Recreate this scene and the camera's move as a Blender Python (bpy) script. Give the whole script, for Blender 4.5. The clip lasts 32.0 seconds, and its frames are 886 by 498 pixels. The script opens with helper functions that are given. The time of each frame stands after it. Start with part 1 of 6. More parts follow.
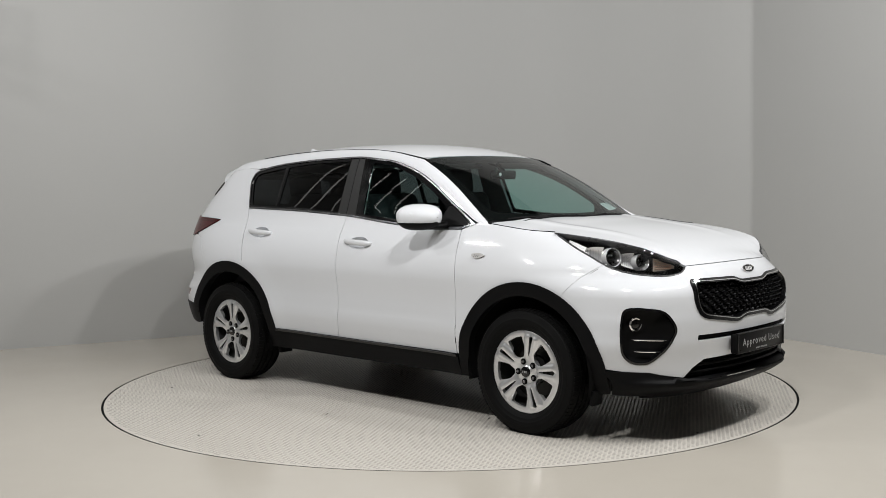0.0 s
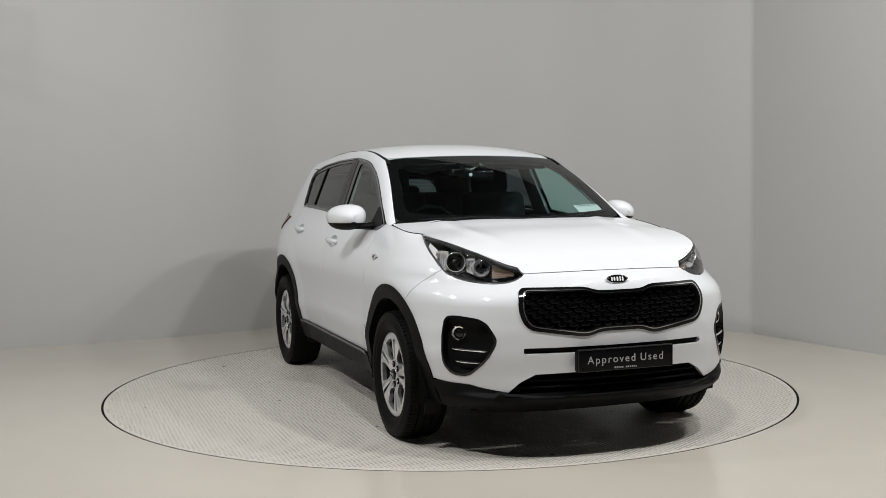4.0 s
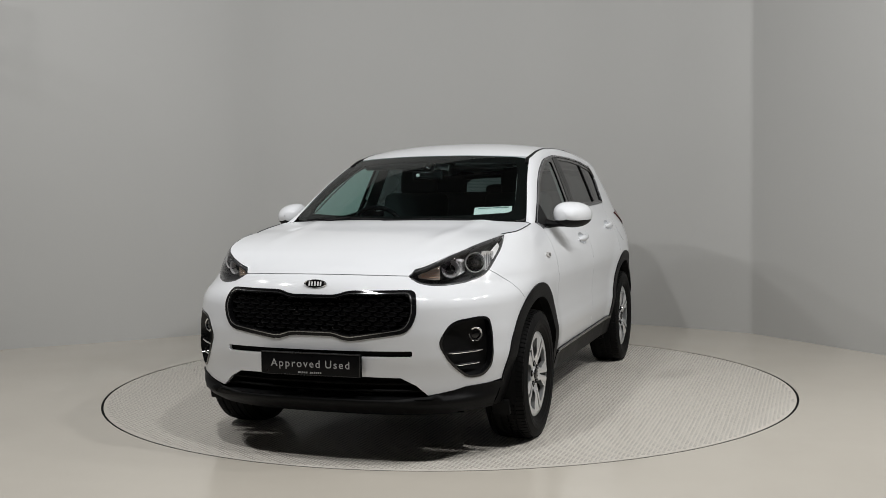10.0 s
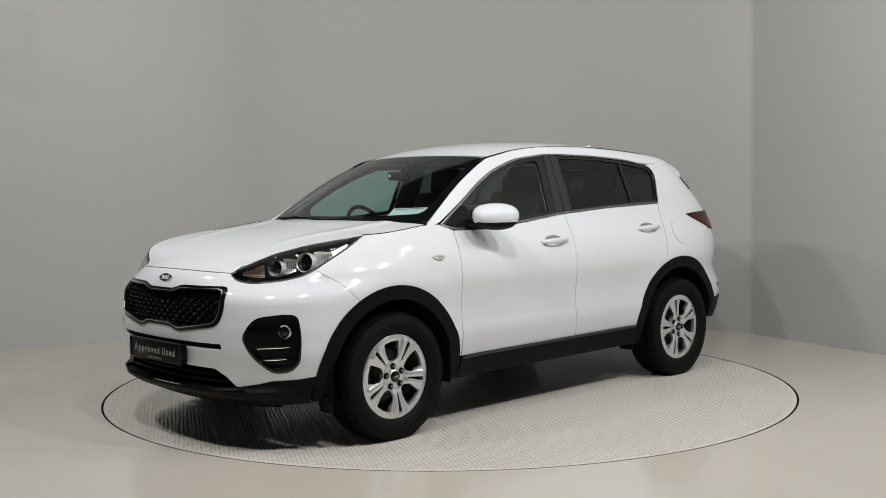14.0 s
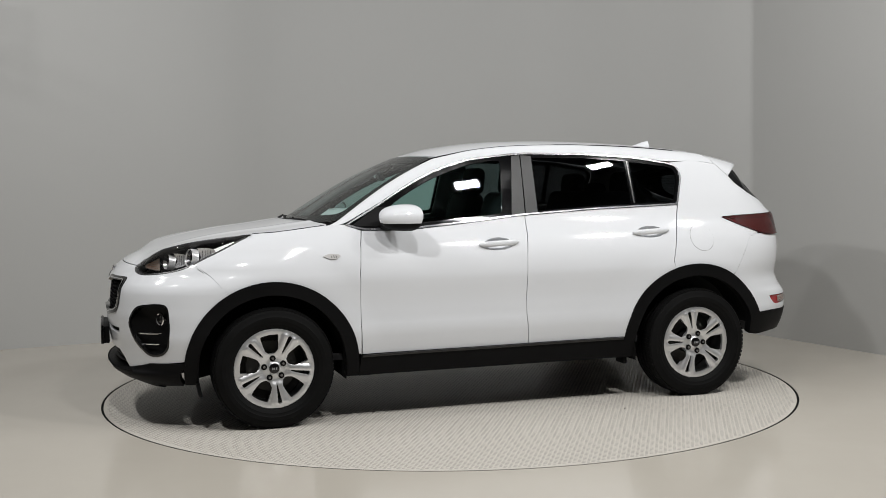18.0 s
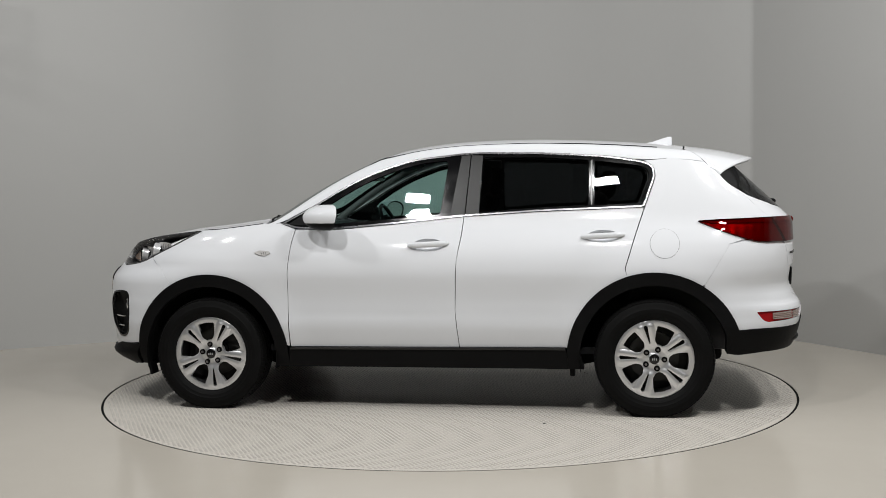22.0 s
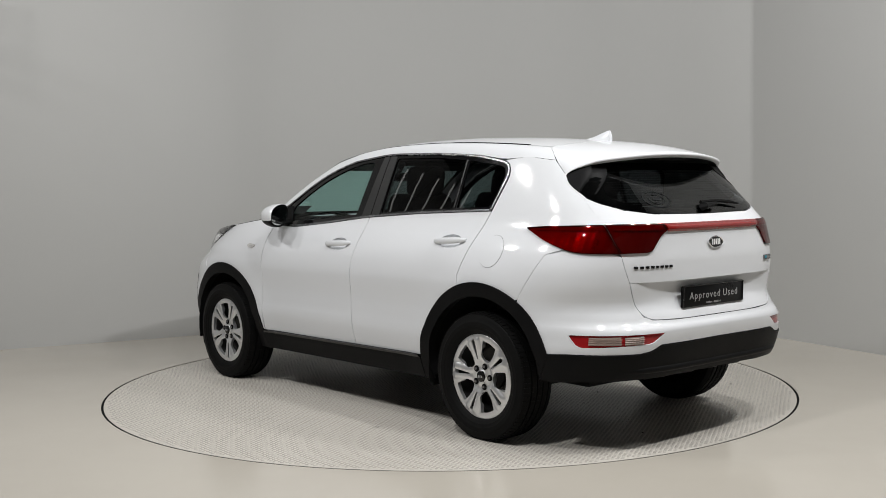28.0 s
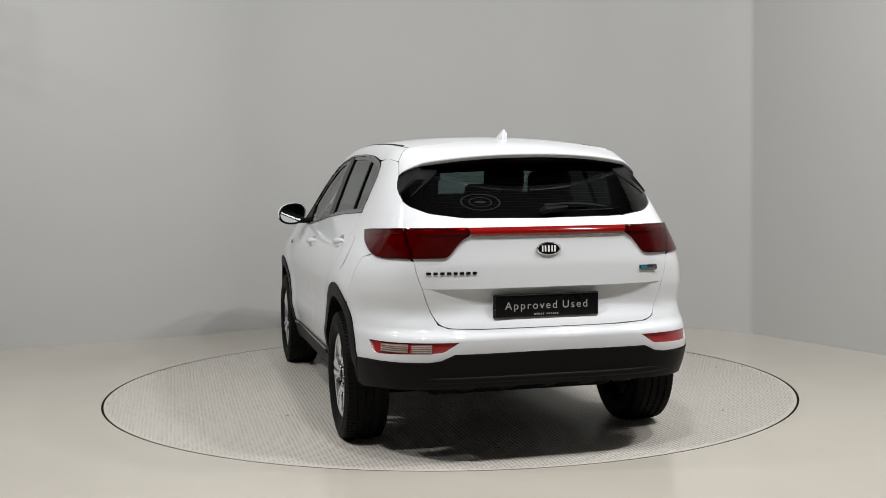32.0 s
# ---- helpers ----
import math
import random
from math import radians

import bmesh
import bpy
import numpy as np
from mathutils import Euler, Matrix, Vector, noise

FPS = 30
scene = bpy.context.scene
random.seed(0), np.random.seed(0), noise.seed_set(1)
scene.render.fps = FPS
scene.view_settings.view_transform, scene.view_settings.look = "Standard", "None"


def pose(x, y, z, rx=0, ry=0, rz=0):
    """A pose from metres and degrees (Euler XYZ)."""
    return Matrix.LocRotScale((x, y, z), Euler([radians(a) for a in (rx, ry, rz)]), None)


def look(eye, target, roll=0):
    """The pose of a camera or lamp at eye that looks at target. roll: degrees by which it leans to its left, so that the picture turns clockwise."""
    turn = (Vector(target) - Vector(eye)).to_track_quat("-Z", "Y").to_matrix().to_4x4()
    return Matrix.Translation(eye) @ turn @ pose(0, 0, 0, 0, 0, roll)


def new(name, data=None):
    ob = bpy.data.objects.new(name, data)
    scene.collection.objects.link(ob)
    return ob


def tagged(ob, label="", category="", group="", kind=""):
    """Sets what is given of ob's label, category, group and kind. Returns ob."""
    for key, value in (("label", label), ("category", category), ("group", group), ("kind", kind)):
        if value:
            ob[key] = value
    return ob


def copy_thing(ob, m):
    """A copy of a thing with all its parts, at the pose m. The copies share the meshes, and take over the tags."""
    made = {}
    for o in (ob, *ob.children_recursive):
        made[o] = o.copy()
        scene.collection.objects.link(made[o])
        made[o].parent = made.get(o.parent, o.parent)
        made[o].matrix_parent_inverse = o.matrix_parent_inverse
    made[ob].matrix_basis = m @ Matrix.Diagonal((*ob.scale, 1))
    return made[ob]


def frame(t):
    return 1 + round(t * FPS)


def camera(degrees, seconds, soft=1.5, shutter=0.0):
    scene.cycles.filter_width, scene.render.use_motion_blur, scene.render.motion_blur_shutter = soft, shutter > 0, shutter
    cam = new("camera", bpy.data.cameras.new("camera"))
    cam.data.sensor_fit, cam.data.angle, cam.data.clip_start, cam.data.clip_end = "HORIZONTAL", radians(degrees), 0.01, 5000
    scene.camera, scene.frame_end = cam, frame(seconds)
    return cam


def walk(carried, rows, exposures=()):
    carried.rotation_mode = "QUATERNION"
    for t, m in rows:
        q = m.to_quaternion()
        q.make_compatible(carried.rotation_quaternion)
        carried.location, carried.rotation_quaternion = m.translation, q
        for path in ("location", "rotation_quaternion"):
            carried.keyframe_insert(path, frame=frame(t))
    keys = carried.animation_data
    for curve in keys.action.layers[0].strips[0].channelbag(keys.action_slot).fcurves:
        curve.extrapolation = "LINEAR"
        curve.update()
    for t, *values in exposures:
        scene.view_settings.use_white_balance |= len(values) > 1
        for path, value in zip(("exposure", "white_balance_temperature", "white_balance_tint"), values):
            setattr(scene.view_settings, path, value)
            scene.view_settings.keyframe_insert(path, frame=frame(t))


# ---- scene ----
import functools

# Camera: fixed on a stand, looking at the turntable.
cam = camera(45.1, 32.0, soft=0.6)
EYE = pose(0, -7.221, 1.334, 86.709, 0, 0.255) @ pose(0, 0, 0, 0, 0, -0.724)
walk(cam, [(0.0, EYE), (32.0, EYE)],
     exposures=[(0, -0.10), (3, -0.10), (7, -0.22), (9, -0.27), (13, -0.27), (19, -0.29), (23, -0.30), (25, -0.27), (28, -0.15), (30, -0.10), (32, 0.02)])

# World: closed studio, so only a dim neutral surround.
world = bpy.data.worlds.new("studio_surround")
scene.world = world
world.use_nodes = True
world.node_tree.nodes["Background"].inputs[0].default_value = (0.5, 0.5, 0.5, 1)
world.node_tree.nodes["Background"].inputs[1].default_value = 0.02


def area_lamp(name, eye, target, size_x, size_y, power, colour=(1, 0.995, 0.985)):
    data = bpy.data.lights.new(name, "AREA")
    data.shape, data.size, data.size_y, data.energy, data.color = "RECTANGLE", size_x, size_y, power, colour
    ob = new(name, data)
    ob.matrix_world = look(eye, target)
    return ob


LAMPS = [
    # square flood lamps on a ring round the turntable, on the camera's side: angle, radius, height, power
    # the one at -170 is an added fill for the car's left flank, no known lamp
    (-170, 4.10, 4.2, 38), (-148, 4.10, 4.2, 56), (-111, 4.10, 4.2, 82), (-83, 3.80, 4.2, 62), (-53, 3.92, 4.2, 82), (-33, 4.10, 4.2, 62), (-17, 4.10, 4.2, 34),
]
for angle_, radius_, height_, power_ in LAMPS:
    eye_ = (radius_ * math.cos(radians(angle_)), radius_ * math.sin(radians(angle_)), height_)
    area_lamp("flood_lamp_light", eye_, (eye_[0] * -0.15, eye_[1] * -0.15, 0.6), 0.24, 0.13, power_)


# ---- materials ----
def material(name):
    m = bpy.data.materials.new(name)
    m.use_nodes = True
    t = m.node_tree
    return m, t, t.nodes["Principled BSDF"]


def noise_node(t, scale, detail=4.0, rough=0.6, coords="Object"):
    tc = t.nodes.new("ShaderNodeTexCoord")
    n = t.nodes.new("ShaderNodeTexNoise")
    n.inputs["Scale"].default_value, n.inputs["Detail"].default_value = scale, detail
    n.inputs["Roughness"].default_value = rough
    t.links.new(tc.outputs[coords], n.inputs["Vector"])
    return n


def ramp(t, src, lo, hi, a, b):
    """Map src from lo..hi to a..b."""
    n = t.nodes.new("ShaderNodeMapRange")
    n.inputs["From Min"].default_value, n.inputs["From Max"].default_value = lo, hi
    n.inputs["To Min"].default_value, n.inputs["To Max"].default_value = a, b
    t.links.new(src, n.inputs["Value"])
    return n.outputs["Result"]


def mixed(t, fac, a, b):
    n = t.nodes.new("ShaderNodeMix")
    n.data_type = "RGBA"
    n.inputs["A"].default_value, n.inputs["B"].default_value = (*a, 1), (*b, 1)
    t.links.new(fac, n.inputs["Factor"])
    return n.outputs["Result"]


def bump(t, p, height, strength, distance):
    b = t.nodes.new("ShaderNodeBump")
    b.inputs["Strength"].default_value, b.inputs["Distance"].default_value = strength, distance
    t.links.new(height, b.inputs["Height"])
    t.links.new(b.outputs["Normal"], p.inputs["Normal"])


def surface(name, colour, rough, metal=0.0, coat=0.0, vary=0.08, scale=6.0, fine=90.0, relief=0.0, rough_vary=0.06, spec=0.5, coat_rough=0.03):
    """A plain surface with variation at two scales in colour and gloss, and fine relief."""
    m, t, p = material(name)
    big, small = noise_node(t, scale), noise_node(t, fine, 3.0)
    add = t.nodes.new("ShaderNodeMath")
    add.operation = "MULTIPLY_ADD"
    add.inputs[1].default_value = 0.35
    t.links.new(small.outputs["Fac"], add.inputs[0])
    t.links.new(big.outputs["Fac"], add.inputs[2])
    f = ramp(t, add.outputs[0], 0.35, 1.0, 0.0, 1.0)
    t.links.new(mixed(t, f, [c * (1 - vary) for c in colour], [min(1, c * (1 + vary)) for c in colour]), p.inputs["Base Color"])
    t.links.new(ramp(t, f, 0, 1, max(0.0, rough - rough_vary), rough + rough_vary), p.inputs["Roughness"])
    p.inputs["Metallic"].default_value, p.inputs["Coat Weight"].default_value = metal, coat
    p.inputs["Coat Roughness"].default_value = coat_rough
    p.inputs["Specular IOR Level"].default_value = spec
    if relief:
        bump(t, p, small.outputs["Fac"], 0.6, relief)
    return m


def pane(name, tint, gloss_rough=0.0):
    """Thin glass: tinted see-through with a Fresnel gloss."""
    m, t, p = material(name)
    t.nodes.remove(p)
    out = t.nodes["Material Output"]
    tr, gl, mx = t.nodes.new("ShaderNodeBsdfTransparent"), t.nodes.new("ShaderNodeBsdfGlossy"), t.nodes.new("ShaderNodeMixShader")
    lw = t.nodes.new("ShaderNodeLayerWeight")
    lw.inputs["Blend"].default_value = 0.5
    pw, ma = t.nodes.new("ShaderNodeMath"), t.nodes.new("ShaderNodeMath")
    pw.operation, ma.operation = "POWER", "MULTIPLY_ADD"
    pw.inputs[1].default_value = 5.0
    ma.inputs[1].default_value, ma.inputs[2].default_value = 0.90, 0.05
    t.links.new(lw.outputs["Facing"], pw.inputs[0])
    t.links.new(pw.outputs[0], ma.inputs[0])
    tr.inputs["Color"].default_value = (*tint, 1)
    gl.inputs["Roughness"].default_value = gloss_rough
    t.links.new(ma.outputs[0], mx.inputs[0])
    t.links.new(tr.outputs[0], mx.inputs[1])
    t.links.new(gl.outputs[0], mx.inputs[2])
    t.links.new(mx.outputs[0], out.inputs["Surface"])
    return m


PAINT = surface("white_car_paint", (0.672, 0.685, 0.708), 0.5, spec=0.2, coat=0.78, coat_rough=0.08, vary=0.012, scale=2.0, fine=400.0, rough_vary=0.03)
CLAD = surface("black_grained_plastic", (0.0055, 0.0055, 0.0058), 0.48, spec=0.075, vary=0.2, scale=7.0, fine=500.0, relief=0.0004)
GLOSSBLACK = surface("gloss_black_trim", (0.004, 0.004, 0.0045), 0.08, vary=0.1)
FILM = surface("satin_pillar_film", (0.020, 0.020, 0.020), 0.38, spec=0.28, vary=0.1)
CHROME = surface("chrome", (0.85, 0.85, 0.86), 0.12, metal=1.0, vary=0.03)
SATIN = surface("satin_chrome", (0.27, 0.27, 0.28), 0.26, metal=1.0, vary=0.03)
ALLOY = surface("silver_alloy", (0.74, 0.745, 0.755), 0.30, metal=0.8, vary=0.03, scale=12.0, coat=0.12, rough_vary=0.01)
RUBBER = surface("tyre_rubber", (0.0055, 0.0055, 0.0055), 0.6, spec=0.08, vary=0.25, scale=14.0, fine=160.0, relief=0.0006)
DARK = surface("dark_inner_lining", (0.003, 0.003, 0.003), 0.9, spec=0.15, vary=0.3, relief=0.001)
STEEL = surface("brake_steel", (0.05, 0.048, 0.045), 0.5, metal=0.8, vary=0.2)
UNDER = surface("underbody_coating", (0.005, 0.005, 0.005), 0.85, spec=0.15, vary=0.4, relief=0.002)
CLOTH = surface("dark_seat_cloth", (0.02, 0.02, 0.022), 0.9, vary=0.3, fine=600.0, relief=0.0008)
DASH = surface("dark_dashboard_plastic", (0.018, 0.018, 0.019), 0.6, vary=0.15, fine=500.0, relief=0.0004)
GREYTRIM = surface("light_grey_pillar_trim", (0.42, 0.43, 0.42), 0.7, vary=0.06)
LINER = surface("grey_headlining", (0.14, 0.14, 0.14), 0.9, vary=0.06, fine=600.0, relief=0.0005)
PAPER = surface("printed_paper", (0.55, 0.58, 0.57), 0.6, vary=0.03)
INK = surface("printing_ink", (0.05, 0.12, 0.14), 0.6, vary=0.05)
LETTER = surface("silver_lettering", (0.34, 0.34, 0.34), 0.4, vary=0.05)
REFLECTOR = surface("lamp_reflector", (0.92, 0.92, 0.93), 0.20, metal=0.5, vary=0.03)
LAMPBLACK = surface("lamp_bezel_black", (0.042, 0.042, 0.044), 0.28, vary=0.1)
AMBER = surface("indicator_reflector", (1.0, 0.84, 0.74), 0.22, metal=0.45, vary=0.05)
BADGEBLUE = surface("blue_badge_enamel", (0.02, 0.16, 0.22), 0.2, vary=0.05)
CLEAR = pane("clear_lamp_cover", (0.93, 0.93, 0.93))
WINDOW = pane("green_tinted_glass", (0.61, 0.80, 0.77))
PRIVACY = pane("dark_privacy_glass", (0.13, 0.14, 0.145))
REARGLASS = pane("rear_heated_glass", (0.17, 0.19, 0.195))
MIRRORGLASS = surface("mirror_glass", (0.75, 0.78, 0.77), 0.02, metal=1.0, vary=0.01)
REDLENS = pane("clear_red_lamp_lens", (0.50, 0.008, 0.010))
REDBACK = surface("red_lamp_reflector", (0.22, 0.009, 0.008), 0.30, metal=0.25, vary=0.15, scale=20.0)
RED = surface("red_lamp_lens", (0.058, 0.0014, 0.0016), 0.06, spec=0.12, coat=0.06, vary=0.15, scale=20.0)
REFLEX = surface("red_reflex_lens", (0.30, 0.008, 0.010), 0.2, coat=0.5, vary=0.15, scale=20.0)
REDBRIGHT = surface("bright_red_light_guide", (0.20, 0.003, 0.002), 0.10, coat=0.5, vary=0.1)
REDDARK = surface("deep_red_lamp_chamber", (0.026, 0.0009, 0.0011), 0.10, spec=0.2, coat=0.1, vary=0.2)
REVERSE = surface("ribbed_clear_lamp", (0.30, 0.22, 0.19), 0.25, coat=1.0, vary=0.1)
WALLPAINT = surface("studio_wall_paint", (0.455, 0.455, 0.445), 0.6, vary=0.02, scale=0.5, fine=60.0, relief=0.0006)
CEILPAINT = surface("studio_ceiling_paint", (0.05, 0.05, 0.05), 0.8, vary=0.05)
GRILLEBLACK = surface("grille_black", (0.005, 0.005, 0.0055), 0.35, spec=0.16, vary=0.2)
HEATER = surface("heater_print", (0.10, 0.10, 0.10), 0.5, vary=0.1)
REPEATER = surface("repeater_lens", (0.50, 0.49, 0.48), 0.12, vary=0.1)
PLATEBLACK = surface("black_plate_acrylic", (0.004, 0.004, 0.0045), 0.3, spec=0.12, vary=0.15)
BORDER = surface("black_glass_print", (0.003, 0.003, 0.003), 0.7, spec=0.05, vary=0.1)
PLATERIM = surface("dark_plate_rim", (0.02, 0.02, 0.02), 0.25, vary=0.1)
STICKER = surface("grey_sticker", (0.006, 0.0075, 0.008), 0.6, spec=0.12, vary=0.1)
AMBERDARK = surface("indicator_rib_brown", (0.62, 0.40, 0.29), 0.3, vary=0.1)
SIDELIGHT = surface("side_light_white", (0.80, 0.80, 0.80), 0.3, vary=0.05)
# wheel alloy darkened, so that the shade behind the spokes is in the colour
BARREL = surface("shaded_rim_barrel", (0.10, 0.10, 0.10), 0.45, metal=0.8, vary=0.1)


def glow(name, colour, strength):
    m, t, p = material(name)
    p.inputs["Base Color"].default_value = (*colour, 1)
    p.inputs["Emission Color"].default_value = (*colour, 1)
    p.inputs["Emission Strength"].default_value = strength
    return m


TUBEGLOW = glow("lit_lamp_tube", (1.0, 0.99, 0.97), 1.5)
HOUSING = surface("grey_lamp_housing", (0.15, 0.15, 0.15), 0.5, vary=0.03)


def floor_paint():
    m, t, p = material("floor_paint")
    big, small = noise_node(t, 0.9, 5.0), noise_node(t, 25.0, 4.0)
    f = ramp(t, big.outputs["Fac"], 0.3, 0.7, 0.0, 1.0)
    t.links.new(mixed(t, f, (0.532, 0.494, 0.430), (0.567, 0.529, 0.465)), p.inputs["Base Color"])
    p.inputs["Roughness"].default_value = 0.17
    return m


def tread_paint(name, low, high, rough, spec):
    m, t, p = material(name)
    big, small = noise_node(t, 1.3, 5.0), noise_node(t, 60.0, 3.0)
    f = ramp(t, big.outputs["Fac"], 0.3, 0.7, 0.0, 1.0)
    t.links.new(mixed(t, f, low, high), p.inputs["Base Color"])
    t.links.new(ramp(t, small.outputs["Fac"], 0.3, 0.7, rough * 0.8, rough * 1.2), p.inputs["Roughness"])
    p.inputs["Specular IOR Level"].default_value = spec
    return m


FLOORPAINT = floor_paint()
TREAD = tread_paint("matt_tread_plate_paint", (0.524, 0.495, 0.449), (0.548, 0.519, 0.472), 0.75, 0.04)
# almost the plate's colour, but much smoother and glossier
STUDPAINT = tread_paint("rubbed_tread_stud_paint", (0.525, 0.496, 0.450), (0.549, 0.520, 0.473), 0.06, 1.0)


# ---- building helpers ----
def curve(pairs):
    """A smooth function through (position, value) pairs, level beyond its ends."""
    pairs = sorted(pairs)
    xs, ys = [a for a, _ in pairs], [b for _, b in pairs]
    n = len(xs)
    d = [(ys[i + 1] - ys[i]) / (xs[i + 1] - xs[i]) for i in range(n - 1)]
    m = [d[0]] + [0.0 if d[i - 1] * d[i] <= 0 else 2 * d[i - 1] * d[i] / (d[i - 1] + d[i]) for i in range(1, n - 1)] + [d[-1]]

    def f(x):
        if x <= xs[0]:
            return ys[0] + m[0] * (x - xs[0])
        if x >= xs[-1]:
            return ys[-1] + m[-1] * (x - xs[-1])
        i = 0
        while x > xs[i + 1]:
            i += 1
        h = xs[i + 1] - xs[i]
        t = (x - xs[i]) / h
        return ((1 + 2 * t) * (1 - t) ** 2 * ys[i] + t * (1 - t) ** 2 * h * m[i]
                + t * t * (3 - 2 * t) * ys[i + 1] + t * t * (t - 1) * h * m[i + 1])
    return f


def step(a, b, x):
    t = max(0.0, min(1.0, (x - a) / (b - a)))
    return t * t * (3 - 2 * t)


def fillet(pts, r, segs=4, closed=True):
    """Round the corners of a 2D outline by the radius r (one value, or one for each corner)."""
    out, n = [], len(pts)
    rs = [r] * n if not isinstance(r, (list, tuple)) else list(r)
    for i, p in enumerate(pts):
        if not closed and i in (0, n - 1) or rs[i] <= 0:
            out.append(tuple(p))
            continue
        a, b = pts[i - 1], pts[(i + 1) % n]
        va, vb = (a[0] - p[0], a[1] - p[1]), (b[0] - p[0], b[1] - p[1])
        la, lb = math.hypot(*va), math.hypot(*vb)
        if la < 1e-6 or lb < 1e-6:
            continue
        q = min(rs[i], la * 0.48, lb * 0.48)
        pa = (p[0] + va[0] / la * q, p[1] + va[1] / la * q)
        pb = (p[0] + vb[0] / lb * q, p[1] + vb[1] / lb * q)
        for k in range(segs + 1):
            t = k / segs
            out.append(tuple((1 - t) ** 2 * pa[j] + 2 * t * (1 - t) * p[j] + t * t * pb[j] for j in (0, 1)))
    return out


def spread(pts, gap, closed=True):
    """Put points on an outline so that none lie further apart than gap."""
    out, n = [], len(pts)
    for i in range(n if closed else n - 1):
        a, b = pts[i], pts[(i + 1) % n]
        k = max(1, math.ceil(math.hypot(b[0] - a[0], b[1] - a[1]) / gap))
        for j in range(k):
            t = j / k
            out.append(tuple(u + (v - u) * t for u, v in zip(a, b)))
    if not closed:
        out.append(tuple(pts[-1]))
    return out


def inside(x, y, loops):
    hit = False
    for loop in loops:
        j = len(loop) - 1
        for i in range(len(loop)):
            (xi, yi), (xj, yj) = loop[i], loop[j]
            if (yi > y) != (yj > y) and x < (xj - xi) * (y - yi) / (yj - yi) + xi:
                hit = not hit
            j = i
    return hit


def near_loop(loops, gap):
    cells = {}
    for loop in loops:
        for x, y in loop:
            cells.setdefault((int(x // gap), int(y // gap)), []).append((x, y))

    def test(x, y):
        cx, cy = int(x // gap), int(y // gap)
        for i in (-1, 0, 1):
            for j in (-1, 0, 1):
                for a, b in cells.get((cx + i, cy + j), ()):
                    if (a - x) ** 2 + (b - y) ** 2 < gap * gap * 0.3:
                        return True
        return False
    return test


from mathutils.geometry import delaunay_2d_cdt


def link(name, verts, faces, mat, parent=None, label="", smooth=True, normals=None):
    me = bpy.data.meshes.new(name)
    me.from_pydata([tuple(v) for v in verts], [], faces)
    me.update()
    if smooth:
        me.polygons.foreach_set("use_smooth", [True] * len(me.polygons))
    if normals:
        me.normals_split_custom_set_from_vertices([tuple(n) for n in normals])
    me.materials.append(mat)
    ob = new(name, me)
    if parent:
        ob.parent = parent
    if label:
        tagged(ob, label)
    return ob


def part(name, bm, mat, parent, label="", smooth=True, sharp=35):
    me = bpy.data.meshes.new(name)
    bmesh.ops.recalc_face_normals(bm, faces=bm.faces)
    for f in bm.faces:
        f.smooth = smooth
    if smooth:
        for e in bm.edges:
            if len(e.link_faces) == 2 and e.calc_face_angle(0) > radians(sharp):
                e.smooth = False
    bm.to_mesh(me)
    bm.free()
    me.materials.append(mat)
    ob = new(name, me)
    if parent:
        ob.parent = parent
    if label:
        tagged(ob, label)
    return ob


